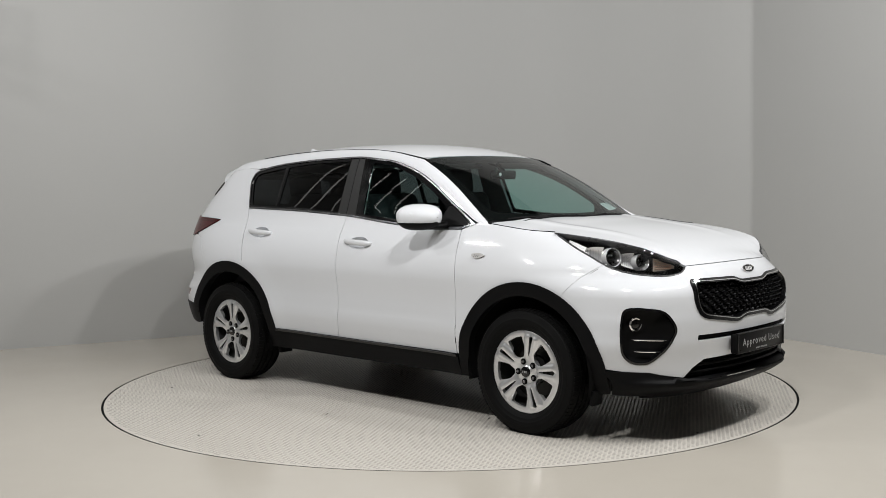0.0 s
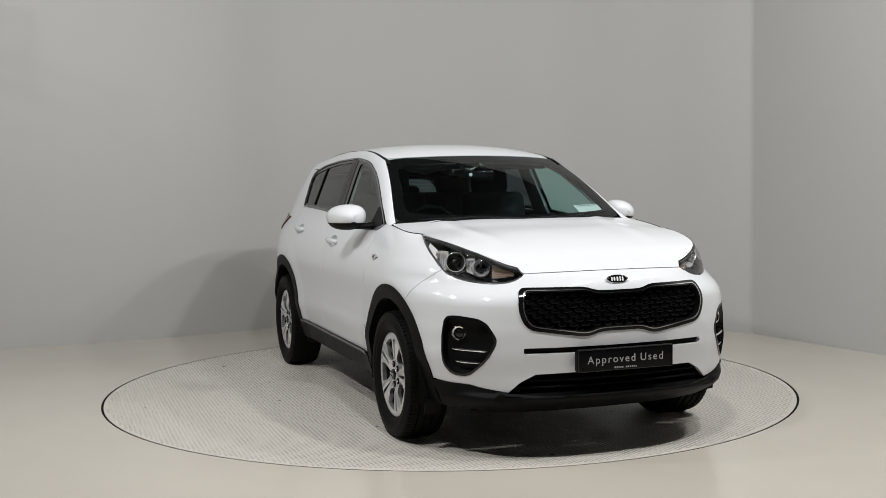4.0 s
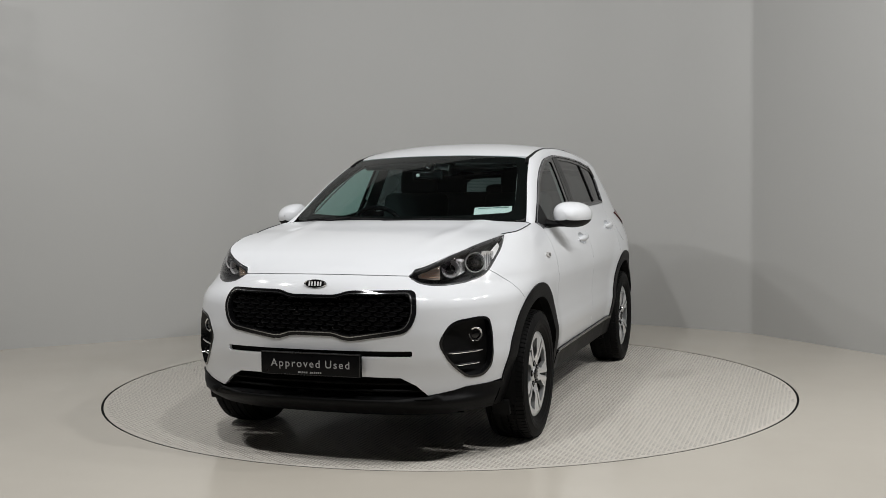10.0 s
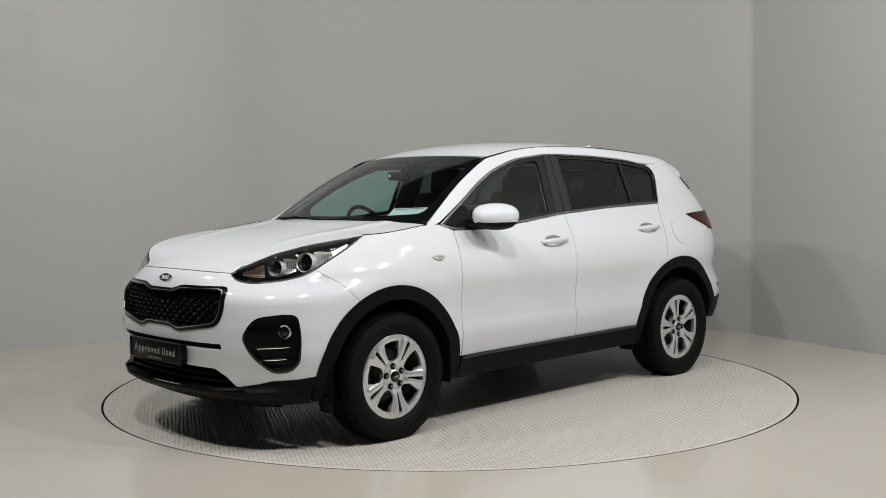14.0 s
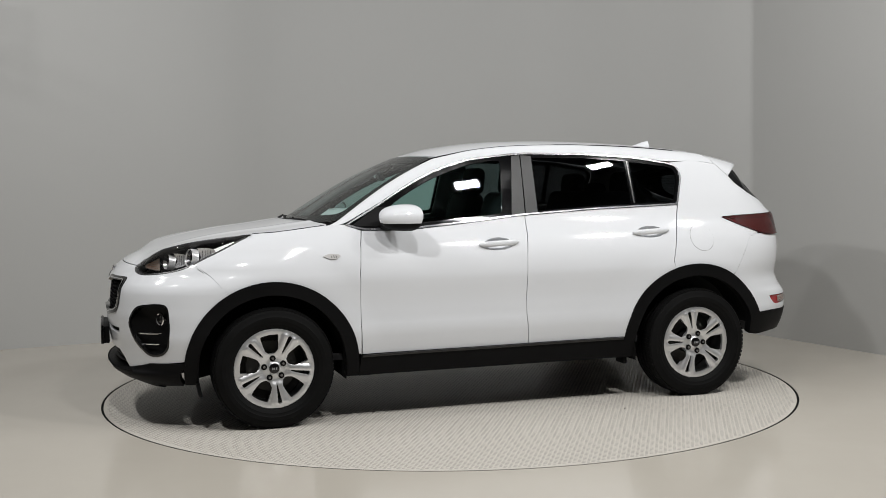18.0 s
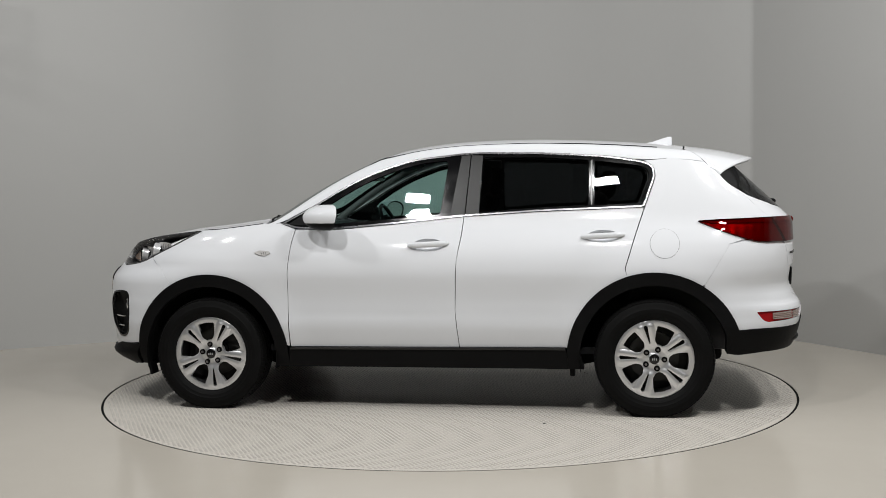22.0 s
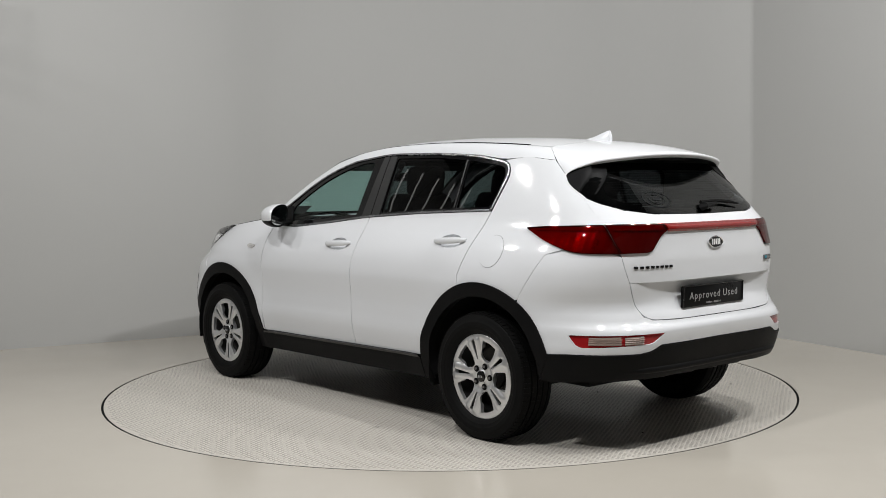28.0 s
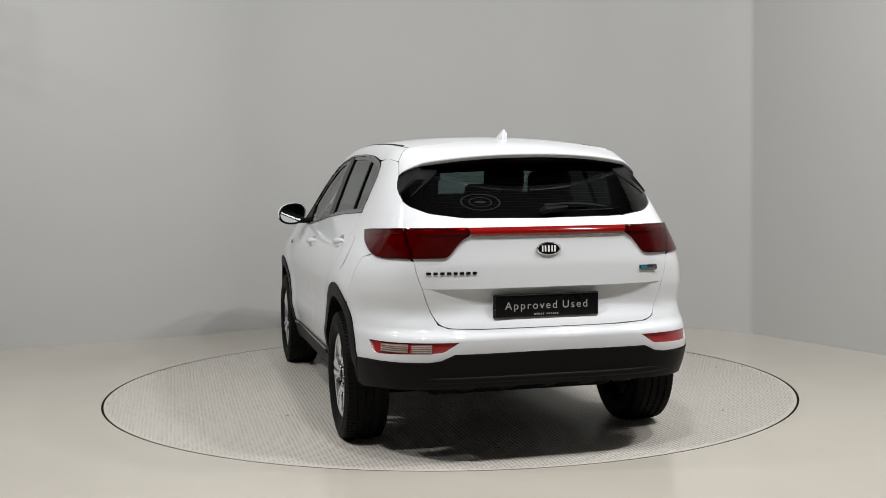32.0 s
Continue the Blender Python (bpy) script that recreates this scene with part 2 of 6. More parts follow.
def sheet(name, outline, place, mat, parent, holes=(), gap=0.035, thick=0.012, label="", out=None, edge=None, offset=0.0):
    """A curved panel: a 2D outline with holes, laid onto the surface place(u, v) -> (x, y, z), with its edges turned in by thick.
    out(p): a rough outward direction, to tell the outer face."""
    edge = edge or gap
    loops = [spread(l, edge) for l in (outline, *holes)]
    pts, cons = [], []
    for loop in loops:
        b = len(pts)
        pts += loop
        cons += [(b + i, b + (i + 1) % len(loop)) for i in range(len(loop))]
    us, vs = [p[0] for p in loops[0]], [p[1] for p in loops[0]]
    close = near_loop(loops, gap)
    nu, nv = int((max(us) - min(us)) / gap) + 1, int((max(vs) - min(vs)) / (gap * 0.87)) + 1
    for j in range(nv):
        for i in range(nu):
            u, v = min(us) + (i + 0.5 * (j % 2) + 0.25) * gap, min(vs) + (j + 0.5) * gap * 0.87
            if inside(u, v, loops) and not close(u, v):
                pts.append((u, v))
    co, _, tris, orig, _, _ = delaunay_2d_cdt([Vector(p) for p in pts], cons, [], 0, 1e-6)
    tris = [t for t in tris if inside(sum(co[i][0] for i in t) / 3, sum(co[i][1] for i in t) / 3, loops)]
    e = 0.002
    verts, norms = [], []
    for c in co:
        p = Vector(place(c[0], c[1]))
        du = Vector(place(c[0] + e, c[1])) - Vector(place(c[0] - e, c[1]))
        dv = Vector(place(c[0], c[1] + e)) - Vector(place(c[0], c[1] - e))
        n = du.cross(dv)
        n = n.normalized() if n.length > 1e-12 else Vector((0, 0, 1))
        o = Vector(out(p)) if out else Vector((0, p.y, 0.3))
        if n.dot(o) < 0:
            n = -n
        verts.append(p + n * offset)
        norms.append(n)
    faces = []
    for t in tris:
        a, b, c = (verts[i] for i in t)
        fn = (b - a).cross(c - a)
        faces.append(tuple(t) if fn.dot(norms[t[0]] + norms[t[1]] + norms[t[2]]) > 0 else tuple(reversed(t)))
    # turn the rim in
    count = {}
    for f in faces:
        for i in range(3):
            k = (f[i], f[(i + 1) % 3])
            count[k] = count.get(k, 0) + 1
    rim = [k for k in count if (k[1], k[0]) not in count]
    if thick:
        made = {}

        def low(i, depth, outn):
            key = (i, depth)
            if key not in made:
                made[key] = len(verts)
                verts.append(verts[i] - norms[i] * depth)
                norms.append(outn)
            return made[key]
        for a, b in rim:
            d = (verts[b] - verts[a]).cross(norms[a]).normalized()
            i0, i1, j1, j0 = low(a, 0.0, d), low(b, 0.0, d), low(b, thick, d), low(a, thick, d)
            faces.append((i1, i0, j0, j1))
    return link(name, verts, faces, mat, parent, label, True, norms)


def box(bm, cx, cy, cz, sx, sy, sz, bevel=0.0, turn=None, segs=2):
    m = Matrix.Translation((cx, cy, cz)) @ (turn or Matrix.Identity(4)) @ Matrix.Diagonal((sx, sy, sz, 1))
    g = bmesh.ops.create_cube(bm, size=1.0, matrix=m)
    if bevel:
        es = list({e for v in g["verts"] for e in v.link_edges})
        bmesh.ops.bevel(bm, geom=es, offset=bevel, segments=segs, affect="EDGES", profile=0.5)


def lathe(bm, profile, m, segs=64, close=False):
    """Turn a profile of (radius, along) about the local z axis."""
    rings = []
    for r, a in profile:
        if r < 1e-5:
            rings.append([bm.verts.new(m @ Vector((0, 0, a)))])
        else:
            rings.append([bm.verts.new(m @ Vector((r * math.cos(2 * math.pi * i / segs), r * math.sin(2 * math.pi * i / segs), a))) for i in range(segs)])
    pairs = list(zip(rings, rings[1:])) + ([(rings[-1], rings[0])] if close else [])
    for a, b in pairs:
        for i in range(segs):
            j = (i + 1) % segs
            q = [a[i % len(a)], a[j % len(a)], b[j % len(b)], b[i % len(b)]]
            q = list(dict.fromkeys(q))
            if len(q) > 2:
                bm.faces.new(q)


def tube(bm, path, r, segs=8, caps=True, squash=1.0):
    """A round bar along a 3D path."""
    path = [Vector(p) for p in path]
    rings = []
    for i, p in enumerate(path):
        d = (path[min(i + 1, len(path) - 1)] - path[max(i - 1, 0)]).normalized()
        a = d.cross(Vector((0, 0, 1)))
        a = a.normalized() if a.length > 1e-4 else Vector((1, 0, 0))
        b = d.cross(a)
        rr = r[i] if isinstance(r, (list, tuple)) else r
        rings.append([bm.verts.new(p + a * math.cos(2 * math.pi * k / segs) * rr + b * math.sin(2 * math.pi * k / segs) * rr * squash) for k in range(segs)])
    for a, b in zip(rings, rings[1:]):
        for i in range(segs):
            bm.faces.new((a[i], a[(i + 1) % segs], b[(i + 1) % segs], b[i]))
    if caps:
        bm.faces.new(rings[0][::-1]), bm.faces.new(rings[-1])


def patch(name, rows, mat, parent, label="", out=(0, 0, 1), thick=0.0):
    """A smooth skin over a grid of 3D points (rows of equal length)."""
    nr, nc = len(rows), len(rows[0])
    verts = [Vector(p) for row in rows for p in row]
    faces = []
    for i in range(nr - 1):
        for j in range(nc - 1):
            faces.append((i * nc + j, i * nc + j + 1, (i + 1) * nc + j + 1, (i + 1) * nc + j))
    a, b, c, d = (verts[k] for k in faces[len(faces) // 2])
    if (c - a).cross(d - b).dot(Vector(out)) < 0:
        faces = [f[::-1] for f in faces]
    ob = link(name, verts, faces, mat, parent, label)
    return ob


# ---- the shape of the car body (x forward, y to its left, z up, metres) ----
WIDE = curve([(0.18, 0.800), (0.28, 0.838), (0.38, 0.865), (0.45, 0.880), (0.50, 0.889), (0.53, 0.8905), (0.575, 0.887), (0.66, 0.887), (0.74, 0.893), (0.82, 0.900), (0.90, 0.890), (0.98, 0.864),
              (1.06, 0.822), (1.12, 0.7845), (1.17, 0.7615), (1.22, 0.7422), (1.27, 0.7228), (1.32, 0.7031), (1.37, 0.6831), (1.42, 0.6626), (1.47, 0.6415), (1.52, 0.6190), (1.56, 0.598), (1.60, 0.570)])
NOSE = curve([(0.20, 2.02), (0.27, 2.12), (0.34, 2.19), (0.42, 2.195), (0.55, 2.215), (0.66, 2.222), (0.76, 2.214), (0.84, 2.190), (0.885, 2.160),
              (0.925, 2.105), (1.00, 1.930), (1.075, 1.700), (1.13, 1.42)])
NOSE_MID = curve([(0.3, 1.20), (0.88, 1.20), (1.00, 1.06), (1.10, 1.00)])
TAIL = curve([(0.20, -1.98), (0.30, -2.09), (0.40, -2.18), (0.50, -2.212), (0.57, -2.226), (0.615, -2.231), (0.632, -2.227), (0.655, -2.205), (0.69, -2.194), (0.75, -2.178), (0.86, -2.186),
              (0.95, -2.186), (1.04, -2.178), (1.12, -2.172), (1.18, -2.118), (1.25, -2.047), (1.35, -1.941), (1.45, -1.832), (1.55, -1.730), (1.60, -1.68)])
TAIL_POW = curve([(0.3, 4.3), (0.55, 4.2), (0.66, 3.8), (0.74, 3.5), (0.93, 3.8), (1.10, 4.1), (1.25, 4.6), (1.50, 5.0)])
TAIL_MID = -1.20
NOSE_SWEEP = curve([(0.20, 0.135), (0.66, 0.145), (0.76, 0.10), (0.83, 0.04), (0.885, 0.0), (1.2, 0.0)])
NOSE_BEND = curve([(0.30, 4.5), (0.62, 4.4), (0.76, 3.6), (0.885, 2.35), (0.96, 2.5), (1.07, 3.0)])
AXLE_F, AXLE_R, AXLE_Z = 1.335, -1.335, 0.336
S_NOSE, S_TAIL = 1.55, 1.60      # lengths given to the front and rear quarters of the half contour
MID = 1.20 - TAIL_MID


def bulge(x, z):
    """Soft flares round the wheels and the rear haunch."""
    b = 0.0
    for ax in (AXLE_F, AXLE_R):
        r = math.hypot(x - ax, z - AXLE_Z)
        b += 0.012 * step(0.66, 0.47, r)
    b += 0.004 * math.exp(-((x + 1.35) / 0.45) ** 2 - ((z - 0.98) / 0.14) ** 2)
    return b


def swept(q, n, k):
    """How far forward the nose reaches, 0..1, at the share q of the half width."""
    return max(0.0, 1 - q ** n) ** (1 / n) * (1 - k * q * q)


def unswept(r, n, k):
    """The share of the half width at which the nose reaches r."""
    if k < 1e-4:
        return max(0.0, 1 - r ** n) ** (1 / n)
    lo, hi = 0.0, 1.0
    for _ in range(26):
        q = (lo + hi) / 2
        if swept(q, n, k) > r:
            lo = q
        else:
            hi = q
    return (lo + hi) / 2


def side(x, z):
    """Half width at the station x and the height z."""
    w, xm = WIDE(z), NOSE_MID(z)
    if x > xm:
        w *= unswept(min(1.0, (x - xm) / (NOSE(z) - xm)), NOSE_BEND(z), NOSE_SWEEP(z))
    elif x < TAIL_MID:
        n = TAIL_POW(z)
        r = min(1.0, (TAIL_MID - x) / (TAIL_MID - TAIL(z)))
        w *= max(0.0, 1 - r ** n) ** (1 / n)
    return w + bulge(x, z)


def nose(y, z):
    """Foremost x at the half width y and the height z."""
    xm = NOSE_MID(z)
    return xm + (NOSE(z) - xm) * swept(min(1.0, abs(y) / WIDE(z)), NOSE_BEND(z), NOSE_SWEEP(z))


def tail(y, z):
    n = TAIL_POW(z)
    return TAIL_MID + (TAIL(z) - TAIL_MID) * max(0.0, 1 - min(1.0, abs(y) / WIDE(z)) ** n) ** (1 / n)


def quarter(t, n):
    """A point of the unit superellipse; t runs 0..1 from its end (1, 0) to its side (0, 1), close to even steps."""
    a = t * math.pi / 2
    c, s = math.cos(a), math.sin(a)
    k = (c ** n + s ** n) ** (-1 / n)
    return c * k, s * k


def shell(s, z):
    """Half contour of the body: s from 0 (nose) along the left side to the tail; a negative s is the right side."""
    sg, s = (-1 if s < 0 else 1), abs(s)
    if s < S_NOSE:
        c, q = quarter(s / S_NOSE, NOSE_BEND(z))
        xm = NOSE_MID(z)
        x, y = xm + (NOSE(z) - xm) * c * (1 - NOSE_SWEEP(z) * q * q), WIDE(z) * q
    elif s <= S_NOSE + MID:
        xm = NOSE_MID(z)
        x = xm + (TAIL_MID - xm) * (s - S_NOSE) / MID
        y = WIDE(z)
    else:
        n = TAIL_POW(z)
        c, q = quarter((S_NOSE + MID + S_TAIL - s) / S_TAIL, n)
        x, y = TAIL_MID + (TAIL(z) - TAIL_MID) * c, WIDE(z) * q
    return x, sg * (y + bulge(x, z) * min(1.0, y / 0.5)), z


def s_of_x(x, z):
    """The shell's s for a station x on the left side."""
    xm = NOSE_MID(z)
    if x > xm:
        q = unswept(min(1.0, (x - xm) / (NOSE(z) - xm)), NOSE_BEND(z), NOSE_SWEEP(z))
        c = max(0.0, 1 - q ** NOSE_BEND(z)) ** (1 / NOSE_BEND(z))
        return S_NOSE * math.atan2(q, c) / (math.pi / 2)
    if x >= TAIL_MID:
        return S_NOSE + MID * (x - xm) / (TAIL_MID - xm)
    n = TAIL_POW(z)
    c = min(1.0, (TAIL_MID - x) / (TAIL_MID - TAIL(z)))
    q = max(0.0, 1 - c ** n) ** (1 / n)
    return S_NOSE + MID + S_TAIL * (1 - math.atan2(q, c) / (math.pi / 2))


def s_of_y(y, z, rear=False):
    """The shell's s for a half width y on the nose or the tail."""
    q = min(1.0, abs(y) / WIDE(z))
    n = TAIL_POW(z) if rear else NOSE_BEND(z)
    c = max(0.0, 1 - q ** n) ** (1 / n)
    t = math.atan2(q, c) / (math.pi / 2)
    s = S_NOSE + MID + S_TAIL * (1 - t) if rear else S_NOSE * t
    return s if y >= 0 else -s


HOOD_Z = curve([(0.90, 1.176), (1.08, 1.153), (1.166, 1.142), (1.30, 1.122), (1.488, 1.098), (1.677, 1.067), (1.866, 1.022), (1.98, 0.982), (2.05, 0.948), (2.12, 0.902)])
HOOD_DROP = curve([(0.95, 0.027), (1.20, 0.025), (1.447, 0.017), (1.65, 0.010), (1.80, 0.003), (1.90, 0.001), (1.96, 0.020), (2.00, 0.075), (2.035, 0.13), (2.12, 0.16)])


def hood(x, y):
    a = abs(y) / 0.70
    ridge = 0.006 * math.exp(-((abs(y) - 0.50 + 0.10 * (x - 1.1)) / 0.05) ** 2) * step(1.95, 1.5, x)
    z = HOOD_Z(x) - HOOD_DROP(x) * a ** 2.2 + ridge
    if x > 1.90 and abs(y) < 0.60:
        # settle on the straight front edge
        xs, zs = front_edge(round(min(abs(y), 0.46), 4))
        raw = HOOD_Z(xs) - HOOD_DROP(xs) * (min(abs(y), 0.46) / 0.70) ** 2.2
        z += (zs - raw) * step(xs - 0.13, xs, x) * step(0.58, 0.46, abs(y))
    return x, y, z


@functools.lru_cache(maxsize=None)
def front_edge(y):
    z = seam_nose(y)
    return nose(y, z), z


SCREEN_X = curve([(1.10, 1.165), (1.164, 1.072), (1.26, 0.919), (1.371, 0.728), (1.455, 0.560), (1.539, 0.360), (1.60, 0.190)])


def screen(y, z):
    """The windscreen."""
    return SCREEN_X(z + 0.035 * (y / 0.7) ** 2) - 0.10 * (abs(y) / 0.7) ** 2.4, y, z


ROOF_Z = curve([(0.50, 1.48), (0.348, 1.539), (0.159, 1.590), (-0.031, 1.617), (-0.22, 1.631), (-0.41, 1.636), (-0.60, 1.637), (-0.79, 1.632), (-0.98, 1.624),
                (-1.17, 1.612), (-1.32, 1.600), (-1.55, 1.577), (-1.70, 1.556), (-1.86, 1.530), (-1.98, 1.505)])


def roof(x, y):
    a = abs(y) / 0.56
    return x, y, ROOF_Z(x) - 0.042 * a ** 2.4


def seam_nose(y):
    """Height at which the bonnet meets the nose at the half width y."""
    return 0.919 - 0.045 * y * y


def seam_side(x):
    """Height at which the bonnet meets the fender at the station x."""
    lo, hi = 1.0, 1.16
    for _ in range(30):
        z = (lo + hi) / 2
        if hood(x, side(x, z))[2] > z:
            lo = z
        else:
            hi = z
    return (lo + hi) / 2


# ---- the studio ----
ROOM_R, ROOM_H, RING_R = 3.50, 5.2, 2.258


def build_room():
    """A curved studio wall round the turntable, opening towards the camera, with floor and ceiling."""
    bend = curve([(-9.0, 0.55), (-6.0, 1.10), (-4.4, 1.58), (-3.4, 2.02), (-2.55, 2.46), (-2.08, 2.76), (-1.60, 3.12), (-1.0, 3.36), (0.0, 3.50), (1.0, 3.34), (1.9, 2.90), (2.70, 2.26)])
    pts = [(-9.0, -9.5)] + [(-9.0 + 11.7 * k / 90, bend(-9.0 + 11.7 * k / 90)) for k in range(91)]
    # soft inner corner
    a, b, c = Vector(pts.pop()), Vector((2.70, 2.26)), Vector((4.9, -2.1))
    a, c = b + (Vector(pts[-1]) - b).normalized() * 0.035, b + (c - b).normalized() * 0.035
    pts = [p for p in pts if p[0] < a.x - 0.01]
    pts += [tuple((1 - q) ** 2 * a + 2 * q * (1 - q) * b + q * q * c) for q in (k / 10 for k in range(11))]
    pts += [(4.9, -2.1), (9.0, -5.0), (9.0, -9.5)]
    th = 0.12
    n = len(pts)
    outer = []
    for i, p in enumerate(pts):
        a, b = Vector(pts[max(i - 1, 0)]), Vector(pts[min(i + 1, n - 1)])
        d = (b - a).normalized()
        outer.append((p[0] - d.y * th, p[1] + d.x * th))
    verts, faces = [], []
    for ring in (pts, outer):
        for z in (0.0, ROOM_H):
            verts += [(x, y, z) for x, y in ring]
    for i in range(n - 1):
        faces += [(i, n + i, n + i + 1, i + 1), (2 * n + i, 2 * n + i + 1, 3 * n + i + 1, 3 * n + i), (n + i, 3 * n + i, 3 * n + i + 1, n + i + 1)]
    ob = link("wall_curved", verts, faces, WALLPAINT, None, "", False)
    me = ob.data
    for p in me.polygons:
        p.use_smooth = abs(p.normal.z) < 0.5
    sharp = {1, n - 3, n - 2}
    for e in me.edges:
        a, b = e.vertices
        if abs(a - b) == n and min(a, b) % n in sharp or abs(a - b) != n:
            e.use_edge_sharp = True
    tagged(ob, "smooth grey-painted curved studio wall", "wall", kind="structure")
    # unseen wall, added to close the room and bounce light
    bm = bmesh.new()
    box(bm, 0, -9.56, ROOM_H / 2, 18.2, 0.12, ROOM_H)
    tagged(part("wall_back", bm, WALLPAINT, None, "", False), "plain grey studio wall behind the camera", "wall", kind="structure")
    # unseen ceiling, black so that the windscreen has little to mirror
    bm = bmesh.new()
    box(bm, 0, -3.0, ROOM_H + 0.06, 18.4, 13.4, 0.12)
    tagged(part("ceiling", bm, CEILPAINT, None, "", False), "plain black studio ceiling", "ceiling", kind="structure")
    # floor sheet with a round opening for the turntable
    segs = 128
    hole = [((RING_R + 0.009) * math.cos(2 * math.pi * i / segs), (RING_R + 0.009) * math.sin(2 * math.pi * i / segs)) for i in range(segs)]
    rim = []
    for x, y in hole:
        k = min(9.2 / max(abs(x), 1e-6), (9.6 if y < 0 else 4.0) / max(abs(y), 1e-6))
        rim.append((x * k, y * k))
    verts = [(x, y, 0) for x, y in hole] + [(x, y, 0) for x, y in rim] + [(x, y, -0.05) for x, y in hole]
    # corners of the sheet
    faces = [(i, (i + 1) % segs, segs + (i + 1) % segs, segs + i) for i in range(segs)]
    faces += [(2 * segs + i, 2 * segs + (i + 1) % segs, (i + 1) % segs, i) for i in range(segs)]
    base = len(verts)
    for sx, sy in ((9.2, 4.0), (-9.2, 4.0), (-9.2, -9.6), (9.2, -9.6)):
        verts.append((sx, sy, 0))
        a = math.atan2(sy, sx) % (2 * math.pi)
        i = int(a / (2 * math.pi) * segs)
        faces.append((segs + i, base, segs + (i + 1) % segs)[::-1])
        base += 1
    faces = [f[::-1] if f[0] < segs and f[-1] >= segs and f[-1] < 2 * segs else f for f in faces]
    fl = link("floor", verts, faces, FLOORPAINT, None, "", False)
    tagged(fl, "glossy beige-grey painted studio floor", "floor", kind="structure")


def build_turntable():
    """The round turntable, its top set flush with the floor, with a thin dark gap round it."""
    root = new("turntable")
    tagged(root, "round painted turntable with embossed tread plate, flush with the floor", "turntable")
    bm = bmesh.new()
    lathe(bm, [(0.0, -0.001), (RING_R - 0.006, -0.001), (RING_R - 0.006, -0.06)], Matrix.Identity(4), 160)
    part("platform", bm, TREAD, root)
    # black ring laid into the open gap; its colour stands for the shade there
    bm = bmesh.new()
    lathe(bm, [(RING_R - 0.0055, -0.003), (RING_R + 0.0085, -0.003)], Matrix.Identity(4), 160)
    part("gap_seal", bm, DARK, root, "thin black seal round the turntable")
    # embossed studs: small raised lozenges in staggered rows, leaning by turns
    pitch, row = 0.026, 0.0225
    verts, faces = [], []
    n = 6
    flat = [(math.cos(2 * math.pi * k / n), math.sin(2 * math.pi * k / n)) for k in range(n)]
    half = int(RING_R / row)
    for j in range(-half, half + 1):
        y = j * row
        for i in range(-90, 91):
            x = (i + 0.5 * (j % 2)) * pitch
            if x * x + y * y > (RING_R - 0.03) ** 2:
                continue
            lean = 0.6 if (i + (j // 2)) % 2 else -0.6
            c, s = math.cos(lean), math.sin(lean)
            base = len(verts)
            for k_, zz in ((1.0, -0.0012), (0.92, -0.0004), (0.5, -0.0003)):
                for u, v in flat:
                    u, v = u * 0.0118 * k_, v * 0.0086 * k_
                    verts.append((x + u * c - v * s, y + u * s + v * c, zz))
            for b in (base, base + n):
                faces += [(b + k, b + (k + 1) % n, b + n + (k + 1) % n, b + n + k) for k in range(n)]
            faces.append(tuple(range(base + 2 * n, base + 3 * n)))
    link("tread_stud", verts, faces, STUDPAINT, root, "embossed painted studs")
    # a few dark scuffs on the plate
    rng = random.Random(5)
    for k in range(14):
        bm = bmesh.new()
        a, r = rng.uniform(0, 2 * math.pi), RING_R * rng.uniform(0.45, 0.97)
        box(bm, r * math.cos(a), r * math.sin(a), 0.0018, rng.uniform(0.010, 0.024), rng.uniform(0.003, 0.008), 0.002, 0.0, pose(0, 0, 0, 0, 0, rng.uniform(0, 180)))
        part("scuff", bm, DARK, root, "small dark scuff")
    return root


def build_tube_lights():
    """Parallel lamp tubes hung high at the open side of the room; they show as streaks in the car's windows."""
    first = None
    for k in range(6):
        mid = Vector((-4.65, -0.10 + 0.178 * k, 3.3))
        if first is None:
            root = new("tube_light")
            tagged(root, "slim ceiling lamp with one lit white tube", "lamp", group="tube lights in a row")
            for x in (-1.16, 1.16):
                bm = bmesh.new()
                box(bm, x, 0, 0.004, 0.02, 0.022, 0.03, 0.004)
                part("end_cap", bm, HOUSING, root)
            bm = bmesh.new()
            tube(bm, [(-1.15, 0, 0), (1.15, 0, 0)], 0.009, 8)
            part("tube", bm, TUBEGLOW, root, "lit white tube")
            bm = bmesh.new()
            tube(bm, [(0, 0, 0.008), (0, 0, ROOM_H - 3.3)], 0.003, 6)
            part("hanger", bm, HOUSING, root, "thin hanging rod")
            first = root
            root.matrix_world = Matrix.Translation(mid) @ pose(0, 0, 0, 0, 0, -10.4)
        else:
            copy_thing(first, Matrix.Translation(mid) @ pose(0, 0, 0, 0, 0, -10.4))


# ---- the car ----
def left_out(sg):
    return lambda p: (0, sg, 0.35)


def on_side(sg, lift=0.0):
    def f(x, z):
        return x, sg * (side(x, z) + lift), z
    return f


def on_shell(u, z):
    return shell(u, z)


def arc(cx, cz, r, a0, a1, n=28):
    return [(cx + r * math.cos(radians(a0 + (a1 - a0) * i / n)), cz + r * math.sin(radians(a0 + (a1 - a0) * i / n))) for i in range(n + 1)]


def mirror_loop(pts):
    """Close a half outline, given from its upper to its lower end on the middle line, by its mirror image."""
    return pts + [(-a, b) for a, b in reversed(pts) if abs(a) > 1e-6]


def nose_pts(pts):
    """Points given as ('x', x, z) or ('y', y, z) on the front quarter, in the shell's own s and z."""
    return [(s_of_x(v, z) if k == "x" else s_of_y(v, z), z) for k, v, z in pts]


def tail_pts(pts):
    return [(s_of_x(v, z) if k == "x" else s_of_y(v, z, True), z) for k, v, z in pts]


